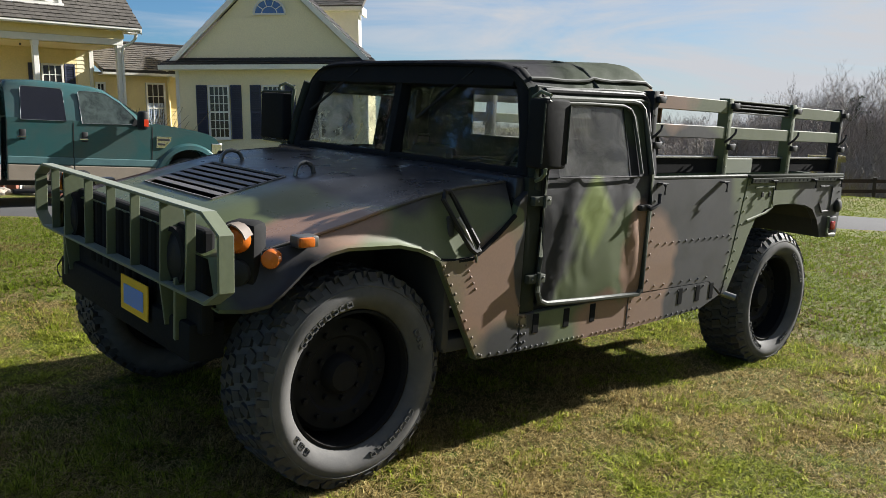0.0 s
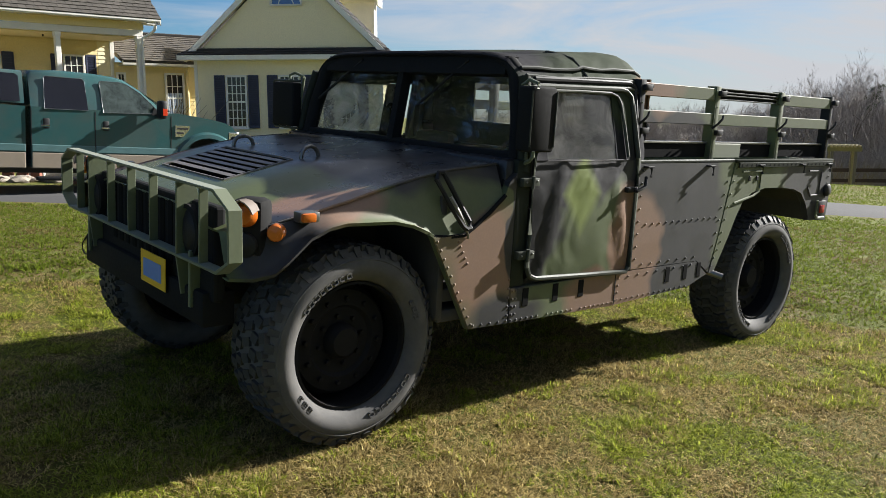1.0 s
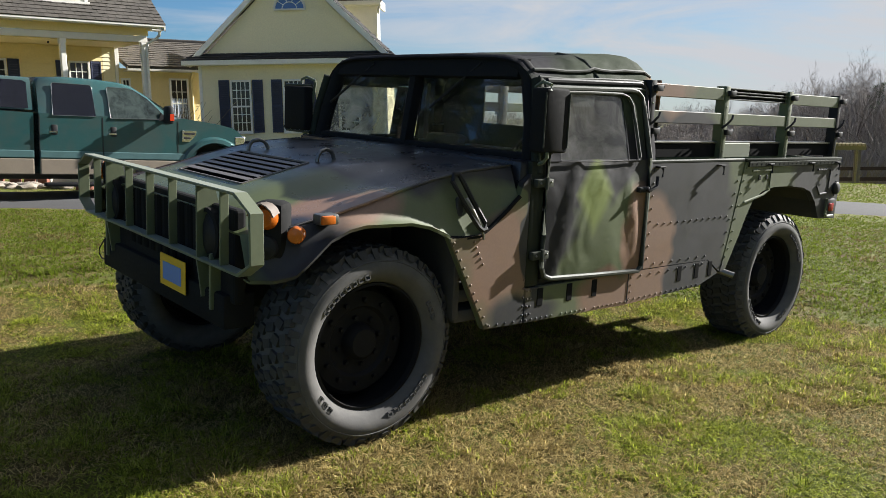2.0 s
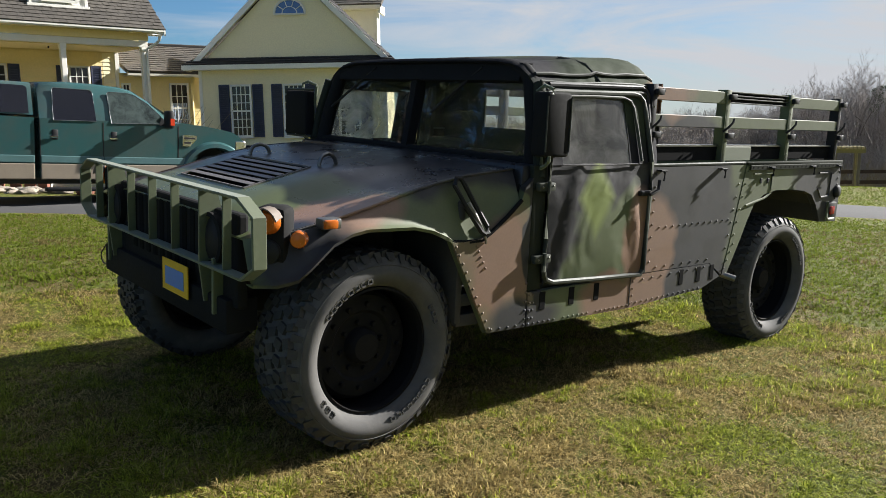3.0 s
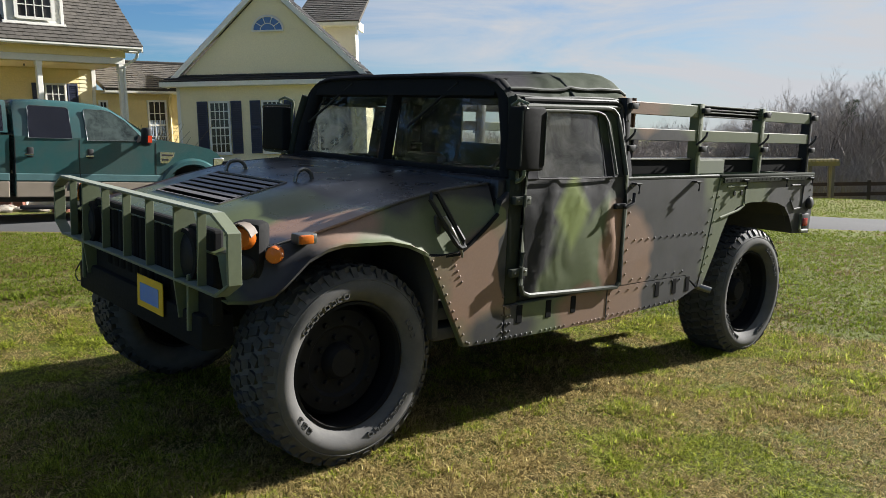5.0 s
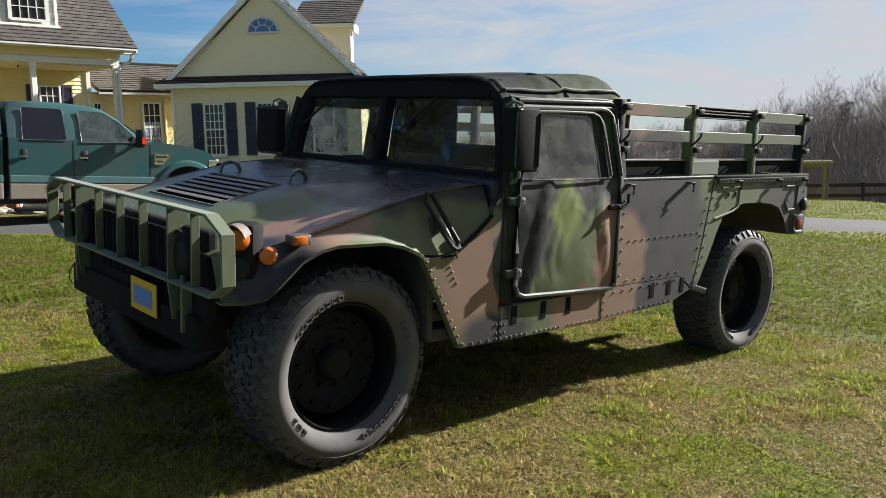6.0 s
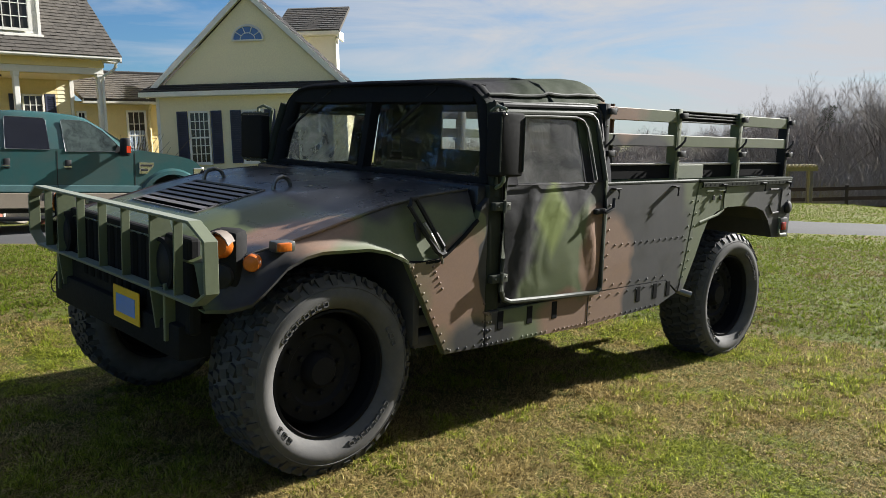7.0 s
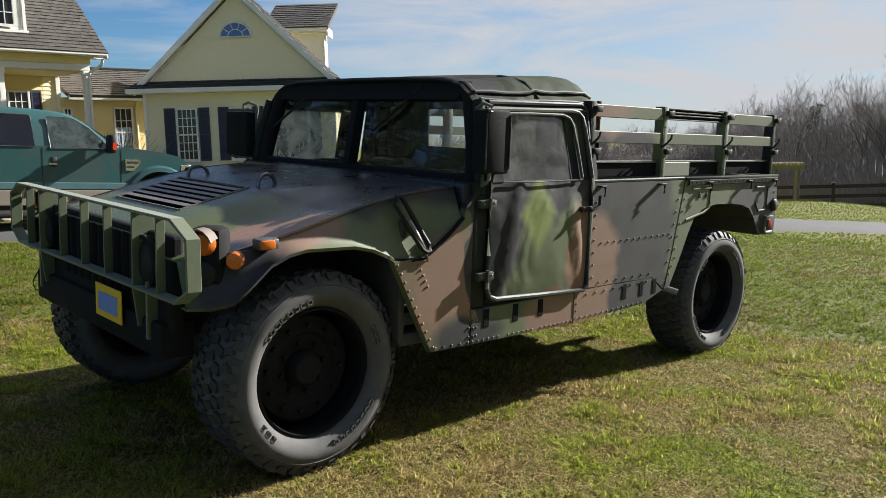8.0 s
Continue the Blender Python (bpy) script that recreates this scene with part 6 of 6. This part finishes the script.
def bare_tree(seed, height, spread_out=0.5, crooked=0.25, thick=0.012):
    g = random.Random(seed)
    trunk, crown = [], []

    def grow(start, way, length, r, depth):
        n = 5 if depth == 0 else 4 if depth < 3 else 3
        pts, p, d = [start.copy()], start.copy(), way.normalized()
        for i in range(n):
            d = (d + Vector((g.gauss(0, crooked), g.gauss(0, crooked), g.gauss(0.06, crooked * 0.5))) * 0.5).normalized()
            p = p + d * length / n
            pts.append(p.copy())
        (trunk if depth < 2 else crown).append((pts, r, r * (0.45 if depth < 4 else 0.5), 6 if depth == 0 else 4 if depth < 2 else 3))
        if depth >= 5:
            return
        kids = (6, 5, 4, 4, 3)[depth]
        for k in range(kids):
            f = g.uniform(0.35 if depth == 0 else 0.2, 1.0)
            i = min(n - 1, int(f * n))
            q = pts[i].lerp(pts[i + 1], f * n - i)
            a = g.uniform(0, 2 * math.pi)
            side = Vector((math.cos(a), math.sin(a), 0))
            w = (d * g.uniform(0.5, 1.0) + side * g.uniform(spread_out * 0.6, spread_out * 1.5) + Vector((0, 0, 0.25))).normalized()
            grow(q, w, length * g.uniform(0.42, 0.68), max(r * g.uniform(0.35, 0.55), 0.006), depth + 1)
    grow(Vector((0, 0, -0.3)), Vector((g.gauss(0, 0.05), g.gauss(0, 0.05), 1)), height * 0.55, height * thick, 0)
    tree = thing("bare_tree", Matrix.Identity(4), "leafless grey-brown deciduous tree at the wood's edge", "tree", "bare trees")
    limb_mesh("trunk", trunk, M_BARK, tree)
    limb_mesh("crown", crown, M_TWIG, tree)
    return tree


kinds = [bare_tree(11, 11.0, 0.75, 0.45), bare_tree(12, 10.5, 0.40, 0.20), bare_tree(13, 11.0, 0.5, 0.25), bare_tree(14, 9.5, 0.45, 0.3), bare_tree(15, 10.0, 0.55, 0.3)]
EYE_XY = Vector((-2.0, -3.85))
rnd = random.Random(21)


def at_bearing(az, d):
    return EYE_XY.x + d * math.cos(radians(az)), EYE_XY.y + d * math.sin(radians(az))


spots = [(21.6, 64, 0, 0.95), (19.0, 62, 1, 1.0), (24.0, 64, 2, 1.0), (17.0, 62, 4, 1.08), (26.5, 66, 3, 0.95)]
for k in range(230):
    az = rnd.uniform(10, 47)
    d = rnd.uniform(60, 125)
    lift = float(np.interp(az, (10, 20, 25, 29, 33, 47), (1.25, 1.16, 1.02, 0.86, 0.72, 0.66)))
    spots.append((az, d, rnd.randrange(1, 5), rnd.uniform(0.62, 0.88) * lift))
for k in range(130):  # the wood's far rows
    az = rnd.uniform(9, 48)
    spots.append((az, rnd.uniform(85, 125), rnd.randrange(1, 5), rnd.uniform(0.85, 1.15) * float(np.interp(az, (9, 22, 27, 31, 48), (1.12, 1.05, 0.92, 0.74, 0.66)))))
for k, (az, d, kind, size) in enumerate(spots):
    x, y = at_bearing(az, d)
    m = pose(x, y, ground_z(x, y) - 0.1, 0, 0, rnd.uniform(0, 360))
    tree = kinds[kind] if k < 5 and kinds[kind].get("set") is None else copy_thing(kinds[kind], m)
    if k < 5:
        kinds[kind]["set"] = 1
    tree.matrix_basis = m
    tree.scale = (size, size, size)
for ob in kinds:
    del ob["set"]

# undergrowth: thin stems and saplings along the wood, too many to count
runs = []
for k in range(9000):
    az, d = rnd.uniform(8, 48), 52 + 60 * rnd.random() ** 1.3
    x, y = at_bearing(az, d)
    z = ground_z(x, y)
    h = rnd.uniform(1.2, 6.4) * (1 if d > 58 else 0.6) * (1 if az < 28 else 0.62)
    lean = Vector((rnd.gauss(0, 0.22), rnd.gauss(0, 0.22), 1))
    p0 = Vector((x, y, z - 0.1))
    p1 = p0 + lean * h * 0.5
    p2 = p1 + (lean + Vector((rnd.gauss(0, 0.3), rnd.gauss(0, 0.3), 0))) * h * 0.5
    runs.append(([p0, p1, p2], rnd.uniform(0.012, 0.045), 0.008, 3))
    for j in range(3):
        q = p1.lerp(p2, rnd.random())
        runs.append(([q, q + Vector((rnd.gauss(0, 0.6), rnd.gauss(0, 0.6), rnd.uniform(0.3, 1.2)))], 0.012, 0.006, 3))
tagged(limb_mesh("undergrowth", runs, M_TWIG), "grey-brown leafless undergrowth and saplings", "undergrowth", kind="stuff")
# pale brush just beyond the fence
M_STRAW = plain("straw_brush", (0.24, 0.20, 0.12), 0.95, wear=(0.16, 0.13, 0.085), coarse=0.8, fine=12, bump=0)
runs = []
for k in range(1100):
    az, d = rnd.uniform(22, 41), rnd.uniform(42, 54)
    x, y = at_bearing(az, d)
    p0 = Vector((x, y, ground_z(x, y) - 0.1))
    h = rnd.uniform(0.7, 2.2)
    lean = Vector((rnd.gauss(0, 0.35), rnd.gauss(0, 0.35), 1))
    runs.append(([p0, p0 + lean * h * 0.6, p0 + lean * h + Vector((rnd.gauss(0, 0.2), rnd.gauss(0, 0.2), 0))], 0.016, 0.006, 3))
tagged(limb_mesh("brush", runs, M_STRAW), "tall straw-coloured dry brush in the field", "brush", kind="stuff")
# leafless shrub by the annex
runs = []
for k in range(150):
    p0 = Vector((6.6 + rnd.gauss(0, 0.12), 18.6 + rnd.gauss(0, 0.12), ground_z(6.6, 18.6)))
    w = Vector((rnd.gauss(0, 0.32), rnd.gauss(0, 0.32), 1))
    h = rnd.uniform(1.0, 1.9)
    runs.append(([p0, p0 + w * h * 0.5, p0 + w * h + Vector((rnd.gauss(0, 0.15), rnd.gauss(0, 0.15), 0))], 0.012, 0.005, 3))
shrub = limb_mesh("garden_shrub", runs, M_STRAW)
tagged(shrub, "bare straw-coloured shrub beside the annex wall", "shrub")


# ---- evergreens behind the camera: 42 seen in the glass, 30 unseen against sky light ----
def needles(name):
    m, n, l, b = nodes_of(name)
    geo = n.new("ShaderNodeNewGeometry")
    l.new(blend(n, l, geo.outputs["Random Per Island"], (0.022, 0.038, 0.014), (0.065, 0.085, 0.030)), b.inputs["Base Color"])
    b.inputs["Roughness"].default_value = 0.8
    return m


M_NEEDLE = needles("pine_needles")


def pine(seed, height):
    g = random.Random(seed)
    tree = thing("pine_tree", Matrix.Identity(4), "tall dark pine with a ragged crown", "tree", "pines")
    limbs, verts, faces = [([Vector((0, 0, -0.3)), Vector((0.1, 0, height * 0.5)), Vector((0, 0.1, height))], height * 0.013, 0.02, 7)], [], []
    for k in range(70):
        z = height * (0.22 + 0.76 * k / 70)
        reach = (height - z) * 0.30 + 0.5
        a = g.uniform(0, 6.28)
        tip = Vector((math.cos(a) * reach, math.sin(a) * reach, z - reach * g.uniform(-0.15, 0.25)))
        limbs.append(([Vector((0, 0, z)), tip * 0.5 + Vector((0, 0, z * 0.5)), tip], 0.035, 0.01, 4))
        for j in range(26):
            c = Vector((0, 0, z)).lerp(tip, g.uniform(0.3, 1.05)) + Vector((g.gauss(0, 0.22), g.gauss(0, 0.22), g.gauss(0, 0.14)))
            for q in range(3):
                d = Vector((g.gauss(0, 1), g.gauss(0, 1), g.gauss(0.3, 0.7))).normalized() * g.uniform(0.16, 0.34)
                e = d.cross(Vector((g.gauss(0, 1), g.gauss(0, 1), 1))).normalized() * 0.05
                b0 = len(verts)
                verts += [c - e, c + e, c + d]
                faces.append((b0, b0 + 1, b0 + 2))
    limb_mesh("trunk", limbs, M_BARK, tree)
    me = bpy.data.meshes.new("crown")
    me.from_pydata(verts, [], faces)
    me.materials.append(M_NEEDLE)
    new("crown", me).parent = tree
    return tree


pines = [pine(31, 15.0), pine(32, 13.0)]
for k in range(72):
    # from the 43rd on: unseen row added to cut sky light on the truck
    az = (95 + k * 1.35 if k < 42 else 250 + (k - 42) * 2.6) + rnd.uniform(-1, 1)
    d = rnd.uniform(30, 54) if k < 42 else rnd.uniform(26, 36)
    x, y = at_bearing(az, d)
    m = pose(x, y, ground_z(x, y), 0, 0, rnd.uniform(0, 360))
    tree = pines[k] if k < 2 else copy_thing(pines[k % 2], m)
    tree.matrix_basis = m
    tree.scale = (1, 1, rnd.uniform(0.8, 1.15))

for az, d, size in ((22.4, 78, 0.56),):
    x, y = at_bearing(az, d)
    tree = copy_thing(pines[0], pose(x, y, ground_z(x, y)))
    tree.scale = (size * 1.3, size * 1.3, size)


# ---- grass blades ----
def blades_material(name, dark_live, pale_live, dark_dry, pale_dry):
    m, n, l, b = nodes_of(name)
    co = n.new("ShaderNodeTexCoord").outputs["Object"]
    geo = n.new("ShaderNodeNewGeometry").outputs["Random Per Island"]
    at = n.new("ShaderNodeAttribute")
    at.attribute_name = "live"
    live, dry = blend(n, l, geo, dark_live, pale_live), blend(n, l, geo, dark_dry, pale_dry)
    l.new(blend(n, l, at.outputs["Fac"], dry, live), b.inputs["Base Color"])
    b.inputs["Roughness"].default_value = 0.65
    b.inputs["Specular IOR Level"].default_value = 0.12
    thin, mix = n.new("ShaderNodeBsdfTranslucent"), n.new("ShaderNodeMixShader")
    l.new(b.inputs["Base Color"].links[0].from_socket, thin.inputs[0])
    mix.inputs[0].default_value = 0.55
    l.new(b.outputs[0], mix.inputs[1])
    l.new(thin.outputs[0], mix.inputs[2])
    l.new(mix.outputs[0], n["Material Output"].inputs[0])
    return m


M_BLADE = blades_material("grass_blades", (0.050, 0.085, 0.006), (0.47, 0.55, 0.050), (0.070, 0.045, 0.016), (0.74, 0.58, 0.26))
M_BLADE_FAR = blades_material("lawn_blades", (0.085, 0.130, 0.008), (0.190, 0.252, 0.024), (0.12, 0.092, 0.034), (0.235, 0.190, 0.076))


def grass(name, tufts, each, near, far, size, width, az0, az1, seed, power=1.0, thatch=False, lively=-0.24, gaps=-0.02, material=M_BLADE):
    """Blades in tufts; thatch lays them nearly flat and dry."""
    g = np.random.default_rng(seed)
    az = np.radians(g.uniform(az0, az1, tufts) + g.normal(0, 3.5, tufts))
    d = near + (far - near) * g.random(tufts) ** power
    d += np.abs(g.normal(0, 0.3, tufts)) * (d - near < 0.8)
    x, y = EYE_XY.x + d * np.cos(az), EYE_XY.y + d * np.sin(az)
    edge = np.array([(a[0], a[1], b[0], b[1]) for a, b in ROAD], float)
    off = (y < np.interp(x, edge[:, 0], edge[:, 1]) - 0.05) | (y > np.interp(x, edge[:, 2], edge[:, 3]) + 0.05)
    x, y, tufts = x[off], y[off], int(off.sum())
    z, green, lush = np.empty(tufts), np.empty(tufts), np.empty(tufts)
    for i in range(tufts):
        z[i] = ground_z(x[i], y[i])
        green[i] = noise.noise((x[i] * 0.8, y[i] * 0.8, 0.5)) * 0.5 + noise.noise((x[i] * 4.0, y[i] * 4.0, 4.5)) * 0.6
        lush[i] = noise.noise((x[i] * 5.0, y[i] * 5.0, 9.5)) * 0.65 + noise.noise((x[i] * 1.5, y[i] * 1.5, 2.5)) * 0.5 + noise.noise((x[i] * 14.0, y[i] * 14.0, 5.5)) * 0.25
    keep = np.ones(tufts, bool) if thatch else lush + g.normal(0, 0.12, tufts) > gaps
    x, y, z, green, lush = x[keep], y[keep], z[keep], green[keep], lush[keep]
    alive = (green + g.normal(0, 0.13, len(x)) > (0.16 if thatch else lively)).astype(float)
    grow = g.uniform(0.5, 1.2, len(x)) * (0.7 + 2.0 * np.clip(lush, 0, 0.8))
    x, y, z, alive, grow = [np.repeat(v, each) for v in (x, y, z, alive, grow)]
    count = len(x)
    a = g.uniform(0, 2 * np.pi, count)
    r = np.abs(g.normal(0, size * 0.22, count))
    x, y = x + np.cos(a) * r, y + np.sin(a) * r
    h = size * grow * g.uniform(0.6, 1.3, count)
    lean = g.uniform(1.8, 7.0, count) if thatch else g.uniform(0.3, 2.3, count)
    up = 1 / np.sqrt(1 + lean ** 2)
    a = a + g.normal(0, 0.6, count)
    dx, dy = np.cos(a) * lean * up, np.sin(a) * lean * up
    wx, wy = -np.sin(a) * width * 0.5, np.cos(a) * width * 0.5
    tip = np.where(g.random(count) < 0.5, 0.72, 0.95)
    v = np.empty((count, 5, 3))
    v[:, 0] = np.stack([x - wx, y - wy, z - 0.004], 1)
    v[:, 1] = np.stack([x + wx, y + wy, z - 0.004], 1)
    v[:, 2] = np.stack([x + wx * 0.8 + dx * h * 0.45, y + wy * 0.8 + dy * h * 0.45, z + up * h * 0.62 + 0.003], 1)
    v[:, 3] = np.stack([x - wx * 0.8 + dx * h * 0.45, y - wy * 0.8 + dy * h * 0.45, z + up * h * 0.62 + 0.003], 1)
    v[:, 4] = np.stack([x + dx * h * 1.2, y + dy * h * 1.2, z + up * h * tip + 0.003], 1)
    base = np.arange(count)[:, None] * 5
    tri = (base + np.array([[0, 1, 2, 0, 2, 3, 3, 2, 4]])).ravel()
    me = bpy.data.meshes.new(name)
    me.vertices.add(count * 5)
    me.vertices.foreach_set("co", v.ravel())
    me.loops.add(len(tri))
    me.loops.foreach_set("vertex_index", tri.astype(np.int32))
    me.polygons.add(count * 3)
    me.polygons.foreach_set("loop_start", np.arange(0, count * 9, 3, dtype=np.int32))
    me.update(calc_edges=True)
    live = np.clip(alive * g.uniform(0.55, 1.0, count) + g.uniform(0, 0.12, count), 0, 1)
    tint = me.attributes.new("live", "FLOAT", "POINT")
    tint.data.foreach_set("value", np.repeat(live.astype(np.float32), 5))
    me.materials.append(material)
    ob = new(name, me)
    return tagged(ob, "dry flattened thatch in the lawn" if thatch else "short uneven lawn grass, green and dry tufts mixed", "grass", kind="stuff")


grass("thatch", 92000, 3, 1.6, 6.8, 0.060, 0.0048, 7, 93, 1, 0.75, True)
grass("grass", 61000, 8, 1.6, 6.8, 0.034, 0.0044, 7, 93, 4, 0.75, False, -0.30, 0.06)
grass("thatch", 33000, 2, 6.4, 13.0, 0.055, 0.0080, 7, 93, 7, 0.8, True, material=M_BLADE_FAR)
grass("grass", 48000, 6, 6.4, 14.0, 0.036, 0.0075, 7, 93, 2, 0.8, False, -0.40, -0.8, M_BLADE_FAR)
grass("grass", 44000, 4, 13.0, 34.0, 0.034, 0.016, 12, 60, 3, 0.9, False, -0.60, -0.9, M_BLADE_FAR)
grass("grass", 12000, 4, 0.2, 8.0, 0.050, 0.0055, 88, 372, 5, 0.6)
grass("grass", 9000, 3, 8.0, 24.0, 0.050, 0.012, 88, 372, 6, 0.7, False, -0.40)
